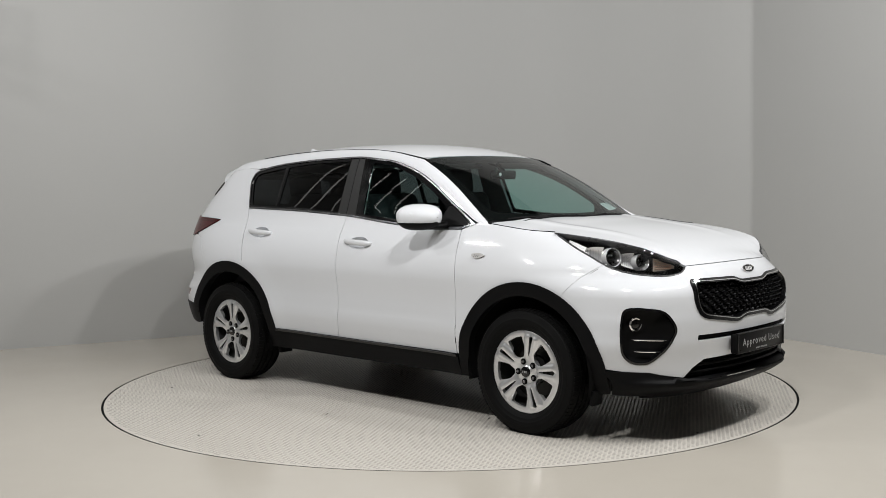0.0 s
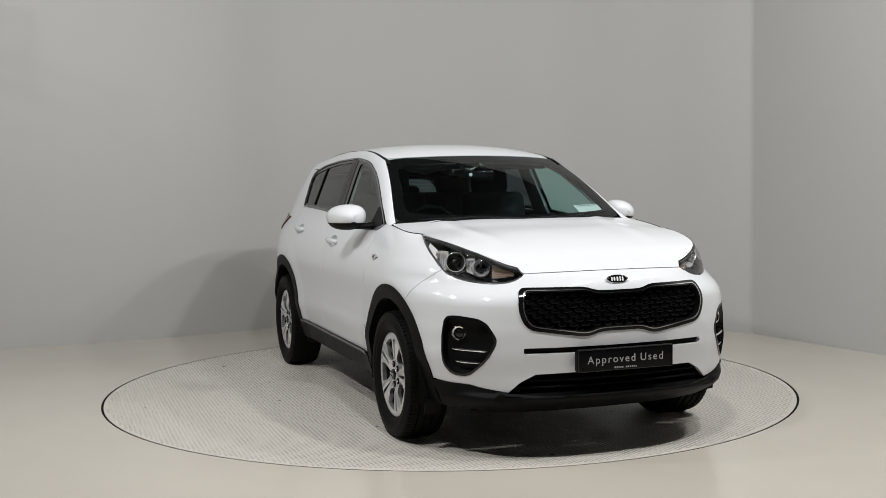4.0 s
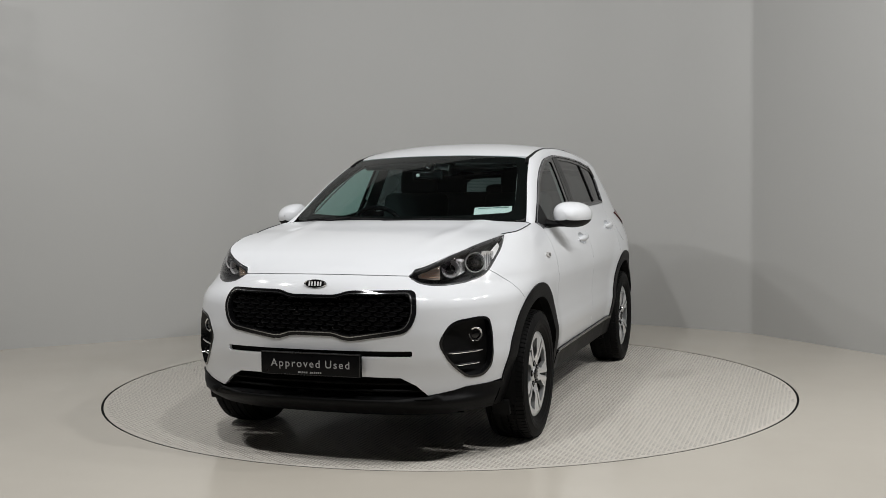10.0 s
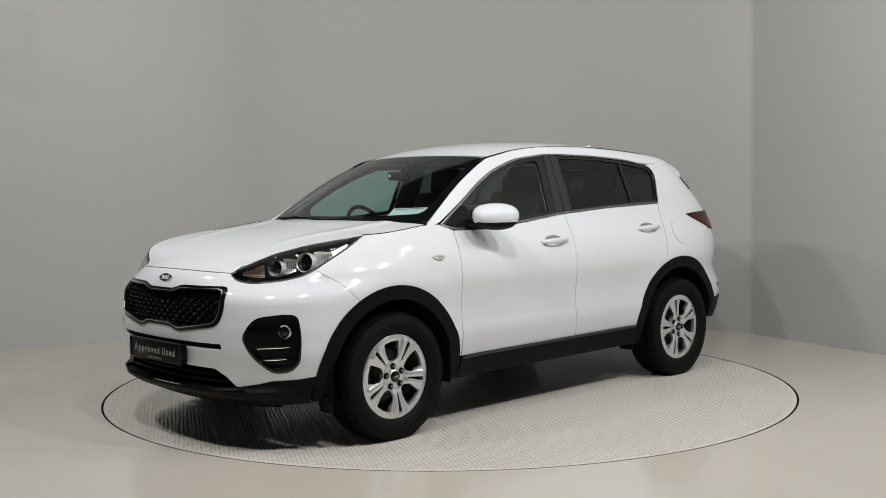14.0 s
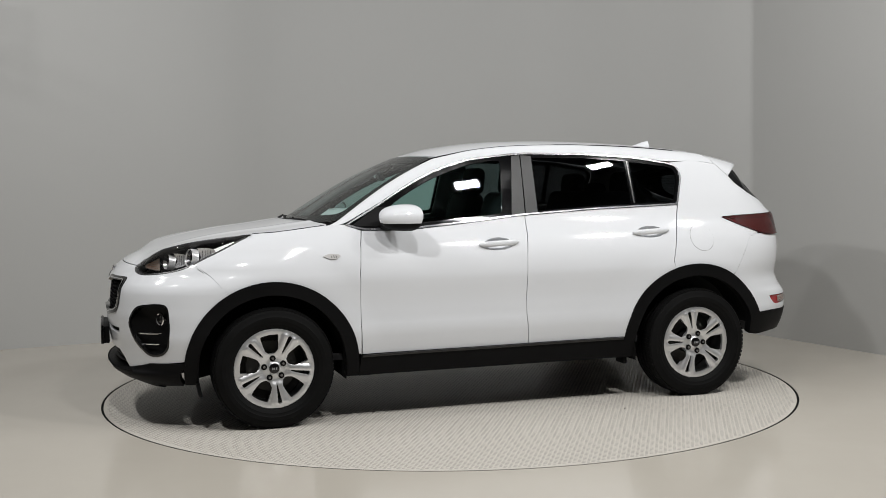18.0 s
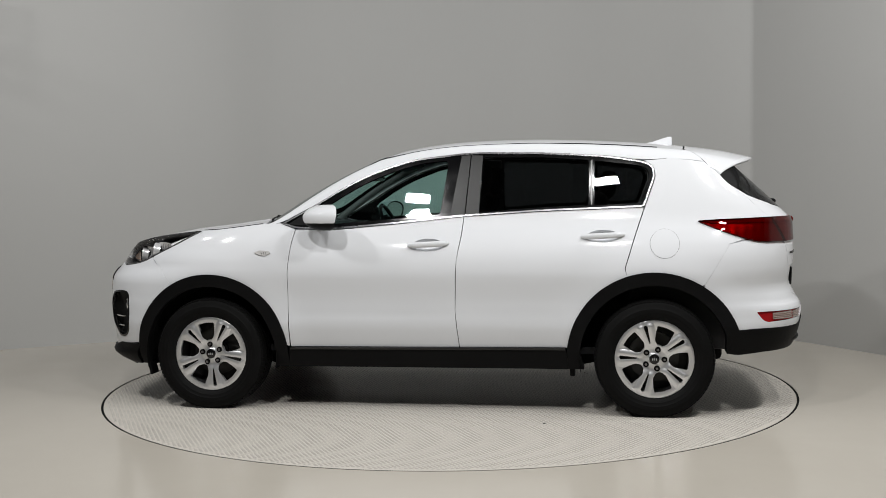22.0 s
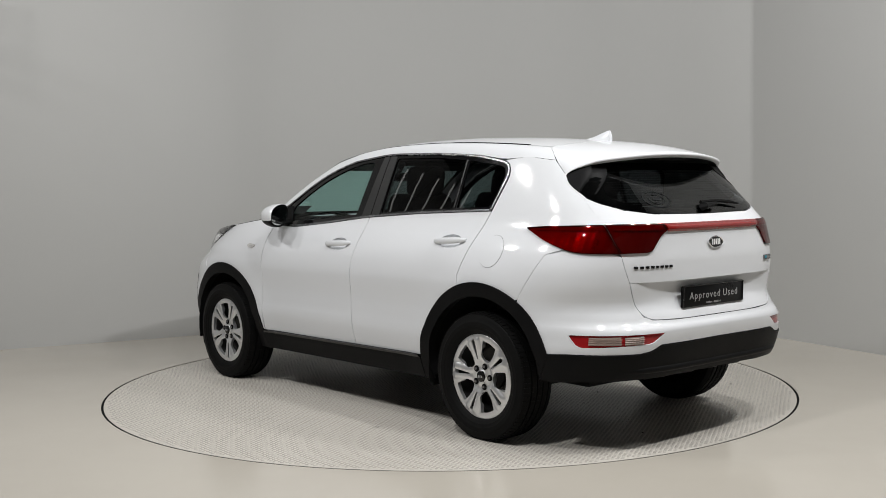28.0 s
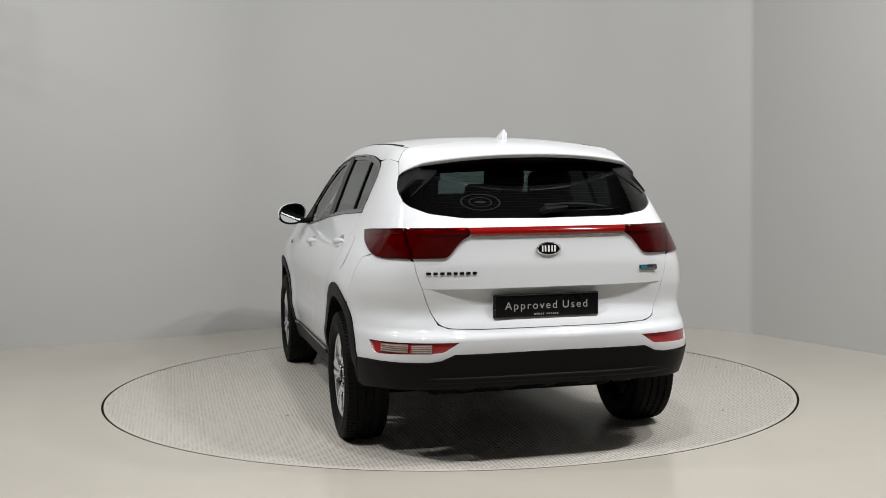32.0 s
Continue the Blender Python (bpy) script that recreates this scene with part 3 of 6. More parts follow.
S_END = S_NOSE + MID + S_TAIL


def on_tail(u, z):
    """u: distance along the contour from the middle of the tail, to the left."""
    sg = 1 if u >= 0 else -1
    x, y, z = shell(S_END - abs(u), z)
    return x, sg * y, z


def tail_mid(pts):
    """As tail_pts, but counted from the middle of the tail."""
    return [(S_END - s, z) for s, z in tail_pts(pts)]


def rearward(p):
    return (-1, p[1] * 0.8, 0.3)


def frontward(p):
    return (1, p[1] * 0.8, 0.1)


ARCH_F, ARCH_R, LIP = 0.485, 0.498, 0.072
BELT = [(0.800, 1.093), (0.533, 1.090), (0.163, 1.121), (-0.176, 1.157), (-0.687, 1.187), (-1.282, 1.206)]
CANT = [(-1.277, 1.474), (-1.055, 1.512), (-0.71, 1.534), (-0.25, 1.543), (0.10, 1.506), (0.335, 1.434), (0.50, 1.354), (0.672, 1.250)]
TIP = (0.898, 1.124)


def build_side(car, sg):
    """Fender, doors, quarter panel, glass and trim of one side; sg 1: left, -1: right."""
    out, at = left_out(sg), on_side(sg)
    # fender
    low = arc(AXLE_F, AXLE_Z, ARCH_F, 60.2, 173) + [(0.834, 0.386)]
    fender = [(0.8372, 0.589), (0.8372, 0.855), (0.822, 1.018), (0.809, 1.092), (0.905, 1.128), (0.99, 1.126)] + [(x, seam_side(x) - 0.0015) for x in (1.05, 1.12, 1.20, 1.30, 1.40)] + [(1.440, 1.079),
              (1.529, 1.033), (1.641, 0.979), (1.739, 0.931), (1.751, 0.9256), (1.664, 0.858), (1.577, 0.7575)] + low
    sheet("front_fender", fender, at, PAINT, car, gap=0.04, out=out)
    # doors
    door = fillet([(0.826, 0.386), (0.834, 0.589), (0.834, 0.855), (0.818, 1.018), (0.803, 1.090)], 0.05, closed=False) + [(0.533, 1.087), (0.163, 1.118), (-0.176, 1.154),
            (-0.222, 1.157)] + fillet([(-0.222, 1.157), (-0.214, 1.05), (-0.189, 0.906), (-0.179, 0.606), (-0.201, 0.392)], 0.08, closed=False)[1:]
    front = sheet("front_door", door, at, PAINT, car, holes=[handle_bowl(*HANDLES[0])], gap=0.045, out=out)
    rear_edge = [(-1.280, 1.203), (-1.219, 1.025), (-1.168, 0.86)]
    door = [(-0.2055, 0.392), (-0.1835, 0.606), (-0.1935, 0.906), (-0.2185, 1.05), (-0.2265, 1.157), (-0.687, 1.184)] + rear_edge + arc(AXLE_R, AXLE_Z, ARCH_R, 72, 7)
    rear = sheet("rear_door", door, at, PAINT, car, holes=[handle_bowl(*HANDLES[1])], gap=0.045, out=out)
    # quarter panel with the rear pillar
    q = [(-1.173, 0.86), (-1.225, 1.025), (-1.287, 1.203), (-1.355, 1.393), (-1.336, 1.452), (-1.283, 1.479), (-1.45, 1.492), (-1.632, 1.468), (-1.722, 1.389),
         (-1.768, 1.338), (-1.864, 1.276), (-1.900, 1.247), (-1.972, 1.180), (-2.010, 1.134), (-1.98, 1.06), (-1.757, 0.995), (-1.687, 0.88), (-1.616, 0.765)] + arc(AXLE_R, AXLE_Z, ARCH_R, 122, 72)
    sheet("quarter_panel", fillet(q, [0.0] * 3 + [0.05] * 2 + [0.0] * (len(q) - 5)), at, PAINT, car, gap=0.04, out=out)
    # added white strips behind the bumper and side panel seams, to lighten the gaps
    for line in ([(1.755, 0.929), (1.6665, 0.860), (1.578, 0.758)], [(-1.765, 1.000), (-1.688, 0.88), (-1.615, 0.763)]):
        seam = [(x - 0.012, z) for x, z in line] + [(x + 0.012, z) for x, z in reversed(line)]
        sheet("seam_flange", seam, at, PAINT, car, gap=0.03, thick=0.0, out=out, offset=-0.003)
    # fuel flap on the left only
    if sg > 0:
        circle = arc(-1.395, 0.998, 0.082, 0, 360, 40)[:-1]
        ring = arc(-1.395, 0.998, 0.0833, 0, 360, 40)[:-1]
        # dark disc on the panel; its rim draws the shade of the flap's gap
        sheet("fuel_flap_gap", ring, at, DARK, car, gap=0.05, thick=0, out=out, offset=0.0006)
        sheet("fuel_flap", circle, at, PAINT, car, gap=0.04, thick=0.004, out=out, offset=0.002, edge=0.012)
    # sill
    sill = [(0.845, 0.262), (0.835, 0.384), (0.0, 0.391), (-0.83, 0.398), (-0.845, 0.268)]
    sheet("side_sill", sill, at, CLAD, car, gap=0.05, thick=0.05, out=out, offset=0.010, label="black grained plastic sill")
    ledge = [(0.832, 0.372), (0.832, 0.384), (0.0, 0.391), (-0.826, 0.398), (-0.829, 0.385), (0.0, 0.378)]
    sheet("sill_ledge", ledge, at, GLOSSBLACK, car, gap=0.05, thick=0.006, out=out, offset=0.016, label="glossy black sealing ledge along the sill")
    # wheel arch cladding
    o, i = arc(AXLE_F, AXLE_Z, ARCH_F + 0.003, 2, 178, 44), arc(AXLE_F, AXLE_Z, ARCH_F - LIP, 178, 2, 44)
    o = [(AXLE_F + 0.478, 0.262), (AXLE_F + 0.485, 0.31)] + o + [(AXLE_F - 0.495, 0.262)]
    i = [(AXLE_F - 0.40, 0.262)] + i + [(AXLE_F + 0.415, 0.262)]
    sheet("front_arch_trim", o + i, at, CLAD, car, gap=0.03, thick=0.05, out=out, offset=0.007, label="black grained plastic wheel arch trim")
    o, i = arc(AXLE_R, AXLE_Z, ARCH_R + 0.003, 2, 161, 44), arc(AXLE_R, AXLE_Z, ARCH_R - LIP, 161, 2, 44)
    o = [(AXLE_R + 0.50, 0.268)] + o
    i = [(AXLE_R - 0.405, 0.37)] + i + [(AXLE_R + 0.40, 0.268)]
    sheet("rear_arch_trim", o + i, at, CLAD, car, gap=0.03, thick=0.05, out=out, offset=0.007, label="black grained plastic wheel arch trim")
    # window surround: bright outer strip, black frame, panes
    dlo = fillet([TIP] + BELT + [(-1.349, 1.393), (-1.331, 1.452)] + CANT, [0.01, 0.04, 0.1, 0.1, 0.1, 0.1, 0.02, 0.06, 0.05, 0.06] + [0.08] * 7)
    dlo = spread(dlo, 0.03)

    def shrink(loop, d, low=None):
        res, n = [], len(loop)
        area = sum(loop[k][0] * loop[(k + 1) % n][1] - loop[(k + 1) % n][0] * loop[k][1] for k in range(n))
        s = 1 if area > 0 else -1
        for k in range(n):
            a, b = loop[k - 1], loop[(k + 1) % n]
            tx, ty = b[0] - a[0], b[1] - a[1]
            l = math.hypot(tx, ty) or 1
            res.append((loop[k][0] - s * ty / l * d, loop[k][1] + s * tx / l * d))
        return res
    inner = shrink(dlo, 0.009)
    sheet("window_trim", dlo, at, SATIN, car, holes=[inner], gap=0.03, thick=0.010, out=out, offset=0.0065, label="satin chrome strip round the side windows")
    back = shrink(dlo, 0.010)
    fw = fillet([(0.66, 1.118), (0.163, 1.150), (-0.080, 1.174), (-0.118, 1.4975), (-0.02, 1.493), (0.12, 1.468), (0.335, 1.393), (0.50, 1.308), (0.64, 1.215)],
                [0.02, 0, 0.02, 0.03, 0.05, 0.08, 0.08, 0.08, 0.03])
    rw = fillet([(-0.318, 1.186), (-0.687, 1.209), (-0.962, 1.218), (-0.962, 1.488), (-0.70, 1.508), (-0.328, 1.514)], [0.02, 0, 0.015, 0.015, 0.05, 0.02])
    qw = fillet([(-0.995, 1.219), (-1.262, 1.228), (-1.318, 1.392), (-1.298, 1.437), (-1.255, 1.452), (-0.995, 1.485)], [0.01, 0.03, 0.04, 0.04, 0.04, 0.01])
    sheet("window_frame", back, at, GLOSSBLACK, car, holes=[fw, rw, qw], gap=0.04, thick=0.012, out=out, offset=0.0, label="black window frames")
    sheet("front_side_window", shrink(fw, -0.006), at, WINDOW, car, gap=0.05, thick=0.0, out=out, offset=-0.006, label="green-tinted side window")
    sheet("rear_side_window", shrink(rw, -0.006), at, PRIVACY, car, gap=0.05, thick=0.0, out=out, offset=-0.006, label="dark privacy glass window")
    sheet("quarter_window", shrink(qw, -0.006), at, PRIVACY, car, gap=0.05, thick=0.0, out=out, offset=-0.006, label="dark privacy glass window")
    strip = [(-0.974, 1.222), (-0.974, 1.487), (-0.983, 1.487), (-0.983, 1.222)]
    sheet("window_divider", strip, at, PLATERIM, rear, gap=0.06, thick=0.003, out=out, offset=0.004, label="slim grey divider strip")
    # centre pillar films, one on each door
    pf = [(-0.141, 1.163), (-0.196, 1.525), (-0.250, 1.527), (-0.2255, 1.160)]
    pr = [(-0.2335, 1.160), (-0.257, 1.527), (-0.325, 1.524), (-0.312, 1.166)]
    sheet("pillar_film", pf, at, FILM, front, gap=0.06, thick=0.004, out=out, offset=0.003, label="satin black pillar cover")
    sheet("pillar_film", pr, at, FILM, rear, gap=0.06, thick=0.004, out=out, offset=0.003, label="satin black pillar cover")
    return front, rear


def build_rail(car, sg):
    """Front pillar and roof rail, from the screen's foot to the spoiler."""
    inner, outer = [], []
    n = 60
    for k in range(n + 1):
        t = k / n
        if t < 0.42:          # beside the screen
            q = t / 0.42
            z = 1.135 + (1.512 - 1.135) * q
            y = 0.735 - (0.735 - 0.590) * q ** 1.15
            x, _, z = screen(y, z)
            x += 0.004
        else:
            q = (t - 0.42) / 0.58
            x0 = screen(0.590, 1.512)[0]
            x = x0 + (-1.52 - x0) * q
            y = 0.590 - 0.02 * step(0, 0.3, q) - 0.03 * q ** 2
            z = roof(x, y)[2] if q > 0.12 else 1.512 + (roof(x0 + (-1.52 - x0) * 0.12, 0.580)[2] - 1.512) * q / 0.12
            z = max(1.512, z) if q < 0.12 else z
        inner.append(Vector((x, sg * y, z)))
    path = [(1.00, 1.119), (0.905, 1.130)] + [(a, b + 0.004) for a, b in reversed(CANT[1:])] + [(-1.283, 1.482), (-1.45, 1.494), (-1.632, 1.470)]
    path = spread(fillet(path, 0.08, closed=False), 0.01, False)
    ln = [0.0]
    for a, b in zip(path, path[1:]):
        ln.append(ln[-1] + math.hypot(b[0] - a[0], b[1] - a[1]))
    li = [0.0]
    for a, b in zip(inner, inner[1:]):
        li.append(li[-1] + (b - a).length)
    for k in range(n + 1):
        want = li[k] / li[-1] * ln[-1]
        j = min(range(len(ln)), key=lambda i: abs(ln[i] - want))
        x, z = path[j]
        outer.append(Vector((x, sg * side(x, z), z)))
    rows = []
    for a, b in zip(inner, outer):
        # corner point of the bend: straight on from the side's slope
        c = Vector(((a.x + b.x) / 2, b.y + (a.y - b.y) * 0.42, b.z + (a.z - b.z) * 0.86))
        rows.append([(1 - t) ** 2 * a + 2 * t * (1 - t) * c + t * t * b for t in (i / 8 for i in range(9))])
    patch("roof_rail", rows, PAINT, car, out=(0, sg, 1))
    bm = bmesh.new()
    tube(bm, [p + Vector((0, -sg * 0.013, -0.0010)) for p in inner[23:58]], [0.014] * 4 + [0.0125, 0.011, 0.010] + [0.0085] * 11 + [0.0105] * 5 + [0.0130] * 12, 6, squash=0.6)
    part("roof_ditch_strip", bm, CLAD, car, "black rubber strip in the roof ditch")


def build_top(car):
    """Roof, bonnet, screen, spoiler."""
    up = lambda p: (0, 0, 1)
    half = [(0.352, 0.0), (0.335, 0.30), (0.285, 0.50), (0.255, 0.572), (-0.10, 0.562), (-0.60, 0.556), (-1.10, 0.545), (-1.515, 0.530), (-1.53, 0.30), (-1.54, 0.0)]
    loop = half + [(a, -b) for a, b in reversed(half) if b > 0]
    sheet("roof_panel", loop, roof, PAINT, car, gap=0.06, out=up)
    half = [(1.092, 0.0), (1.080, 0.30), (1.035, 0.60), (1.005, 0.720)] + [(x, side(x, seam_side(x)) - 0.0075) for x in (1.0, 1.08, 1.20, 1.30, 1.40)]
    half += [(1.545, 0.728), (1.729, 0.688), (1.846, 0.652), (1.910, 0.616), (1.962, 0.558), (1.992, 0.500), (2.010, 0.458)]
    half = fillet(half, [0, .1, .1, .03] + [.02] * 5 + [.05] * 6 + [0], closed=False)
    half += [(nose(y, seam_nose(y)) - 0.0025, y) for y in (0.44, 0.40, 0.32, 0.24, 0.16, 0.08, 0.0)]
    half = spread(half, 0.03, False)
    loop = half + [(a, -b) for a, b in reversed(half) if b > 1e-6]
    sheet("bonnet", loop, hood, PAINT, car, gap=0.045, out=up)
    for sg in (1, -1):
        # solid dark bar along the shut line, in place of the gap's shade
        bm = bmesh.new()
        tube(bm, [(x, sg * (side(x, seam_side(x)) - 0.0035), seam_side(x) + 0.0005) for x in (1.02 + 0.04 * k for k in range(11))], 0.0024, 5)
        part("bonnet_gap", bm, DARK, car, "dark gap between bonnet and fender")
    # windscreen
    half = [(0.0, 1.128), (0.40, 1.135), (0.64, 1.140), (0.728, 1.150), (0.66, 1.350), (0.584, 1.510), (0.50, 1.525), (0.25, 1.536), (0.0, 1.539)]
    half = spread(fillet(half, [0, 0.1, 0.03, 0.03, 0.1, 0.03, 0.05, 0.05, 0], closed=False), 0.04, False)
    loop = mirror_loop(half)
    glass = sheet("windscreen", loop, screen, WINDOW, car, gap=0.06, thick=0.0, out=lambda p: (1, 0, 1), label="green-tinted windscreen")
    glass.visible_shadow = False
    hole = mirror_loop(fillet([(0.0, 1.172), (0.40, 1.176), (0.655, 1.190), (0.60, 1.360), (0.545, 1.480), (0.25, 1.492), (0.0, 1.492)], [0, 0.1, 0.05, 0.1, 0.05, 0.05, 0], closed=False))
    sheet("windscreen_border", loop, screen, BORDER, car, holes=[hole], gap=0.05, thick=0.0, out=lambda p: (1, 0, 1), offset=-0.003, label="black printed border of the windscreen")
    # cowl below the screen
    rows = []
    for k in range(25):
        y = -0.735 + 1.47 * k / 24
        a = Vector(screen(y, 1.140)) + Vector((-0.01, 0, 0.0))
        xh = 1.088 - 0.09 * (abs(y) / 0.75) ** 2.2
        b = Vector(hood(xh - 0.005, y)) + Vector((0, 0, -0.022))
        m = (a + b) / 2 + Vector((0, 0, -0.02))
        rows.append([a, m, b, b + Vector((0.05, 0, -0.03))])
    patch("cowl", rows, CLAD, car, "black plastic cowl below the windscreen", out=(0, 0, 1))


def spoiler_edges(c):
    """Front seam and rear edge of the spoiler at the place c (-1..1) across it."""
    a, sg = abs(c), (1 if c >= 0 else -1)
    corner = Vector((-1.722, side(-1.722, 1.389) + 0.002, 1.389))
    if a <= 0.78:
        y = 0.540 * a / 0.78
        x = -1.5435 + 0.0135 * (a / 0.78) ** 1.5 + 0.0065 * step(0.5, 0.78, a)
        f = Vector(roof(x, y))
        xe = -1.966 + 0.10 * (y / 0.5) ** 2.4
        r = Vector((xe, y * 0.97, 1.501 - 0.030 * (y / 0.5) ** 2.2))
    else:
        t = (a - 0.78) / 0.22
        a0, b0 = Vector((-1.5235, 0.540, roof(-1.52, 0.540)[2])), Vector((-1.6355, side(-1.632, 1.470), 1.470))
        c0 = Vector(((a0.x + b0.x) / 2, b0.y + (a0.y - b0.y) * 0.42, b0.z + (a0.z - b0.z) * 0.86))
        if t < 0.5:
            q = 2 * t
            f = (1 - q) ** 2 * a0 + 2 * q * (1 - q) * c0 + q * q * b0
        else:
            q = 2 * t - 1
            xx, zz = -1.6355 - 0.0885 * q, 1.468 - 0.079 * q
            f = Vector((xx, side(xx, zz), zz))
        y0 = 0.540
        r0 = Vector((-1.966 + 0.10 * (y0 / 0.5) ** 2.4, y0 * 0.97, 1.501 - 0.030 * (y0 / 0.5) ** 2.2))
        r = r0.lerp(corner, t) + Vector((0.02, 0.03, -0.004)) * math.sin(math.pi * t)
    f.y *= sg
    r.y *= sg
    return f, r


def build_spoiler(car):
    rows, under = [], []
    n = 48
    for k in range(n + 1):
        c = -1 + 2 * k / n
        f, r = spoiler_edges(c)
        lift = 0.012 * (1 - abs(c))
        row = [f.lerp(r, t) + Vector((0, 0, lift * math.sin(math.pi * t))) for t in (i / 10 for i in range(11))]
        k2 = min(1.0, (1 - abs(c)) / 0.25)
        row += [r + Vector((0.004, 0, -0.012 * k2)), r + Vector((0.022, 0, -0.022 * k2))]
        rows.append(row)
        g = Vector((tail(r.y * 0.98, 1.43), r.y * 0.98, 1.43)) if abs(c) < 0.95 else r
        e = r + Vector((0.022, 0, -0.022 * k2))
        g = e.lerp(Vector((-1.80 + 0.09 * (abs(r.y) / 0.55) ** 2, r.y, 1.440 - 0.03 * (abs(r.y) / 0.6) ** 2)), k2)
        under.append([e, e.lerp(g, 0.5) + Vector((0, 0, 0.008 * k2)), g])
    sp = patch("roof_spoiler", rows, PAINT, car, out=(0, 0, 1))
    patch("spoiler_underside", under, CLAD, sp, "black underside", out=(-1, 0, -1))
    # gloss black winglets beside the rear window
    edge_y = curve([(1.30, 0.655), (1.34, 0.622), (1.38, 0.585), (1.42, 0.555), (1.47, 0.538)])
    seam_z = curve([(-1.84, 1.292), (-1.768, 1.338), (-1.722, 1.389), (-1.69, 1.43)])
    for sg in (1, -1):
        rows = []
        for k in range(9):
            t = k / 8
            z = 1.468 - 0.163 * t
            y = edge_y(z)
            yi = y - 0.10 * (1 - 0.6 * t)
            xb = -1.69 - 0.14 * t
            zb = seam_z(xb)
            e = Vector((tail(y, z) - 0.032 * (1 - t) - 0.003, y, z))
            b = Vector((xb, side(xb, zb) + 0.001, zb))
            rows.append([Vector((p.x, sg * p.y, p.z)) for p in (Vector((tail(yi, z - 0.012) - 0.004, yi, z - 0.012)), e + Vector((0.004, -0.012, 0)), e, e.lerp(b, 0.5) + Vector((-0.002, 0.006, 0)), b)])
        patch("spoiler_winglet", rows, CLAD, sp, "black side winglet", out=(-0.5, sg, 0))
    # high brake light under the edge
    bm = bmesh.new()
    box(bm, -1.885, 0, 1.474, 0.012, 0.30, 0.012, 0.003)
    part("high_brake_light", bm, REDDARK, sp, "dark red brake light strip")
    # antenna fin on the roof
    bm = bmesh.new()
    prof = [(-1.300, 0.0), (-1.36, 0.018), (-1.42, 0.043), (-1.455, 0.056), (-1.476, 0.060), (-1.478, 0.05), (-1.470, 0.0)]
    mid = [bm.verts.new((x, 0, ROOF_Z(x) + h)) for x, h in prof]
    for sgn in (1, -1):
        base = [bm.verts.new((x, sgn * 0.023 * math.sin(math.pi * min(1, max(0.0, (-1.290 - x) / 0.24)) ** 0.8), ROOF_Z(x) - 0.004)) for x, h in prof]
        belly = [bm.verts.new((x, sgn * 0.016 * min(1.0, h / 0.03), ROOF_Z(x) + h * 0.55)) for x, h in prof]
        for a, b in ((mid, belly), (belly, base)):
            for i in range(len(prof) - 1):
                bm.faces.new((a[i], a[i + 1], b[i + 1], b[i]))
    part("antenna_fin", bm, PAINT, car, "white shark-fin roof aerial")


GRILLE = [(0.0, 0.827), (0.120, 0.827), (0.180, 0.847), (0.495, 0.847), (0.520, 0.75), (0.482, 0.650), (0.184, 0.607), (0.110, 0.632), (0.0, 0.632)]
FOG = [("y", 0.605, 0.600), ("y", 0.655, 0.700), ("x", 1.956, 0.716), ("x", 1.903, 0.708), ("x", 1.889, 0.601), ("x", 1.898, 0.468), ("x", 1.930, 0.424), ("x", 1.998, 0.416), ("y", 0.645, 0.500)]
FOG_R = [0.03, 0.05, 0.05, 0.03, 0.06, 0.04, 0.03, 0.04, 0.05]
REAR_REFLECTOR = [("x", -1.905, 0.606), ("y", 0.459, 0.610), ("y", 0.535, 0.560), ("x", -1.955, 0.545)]


def y_loop(half, r):
    """A mirrored outline on the nose from half an outline in (y, z)."""
    pts = spread(fillet(half, r, closed=False), 0.02, False)
    return mirror_loop([(s_of_y(y, z), z) for y, z in pts])


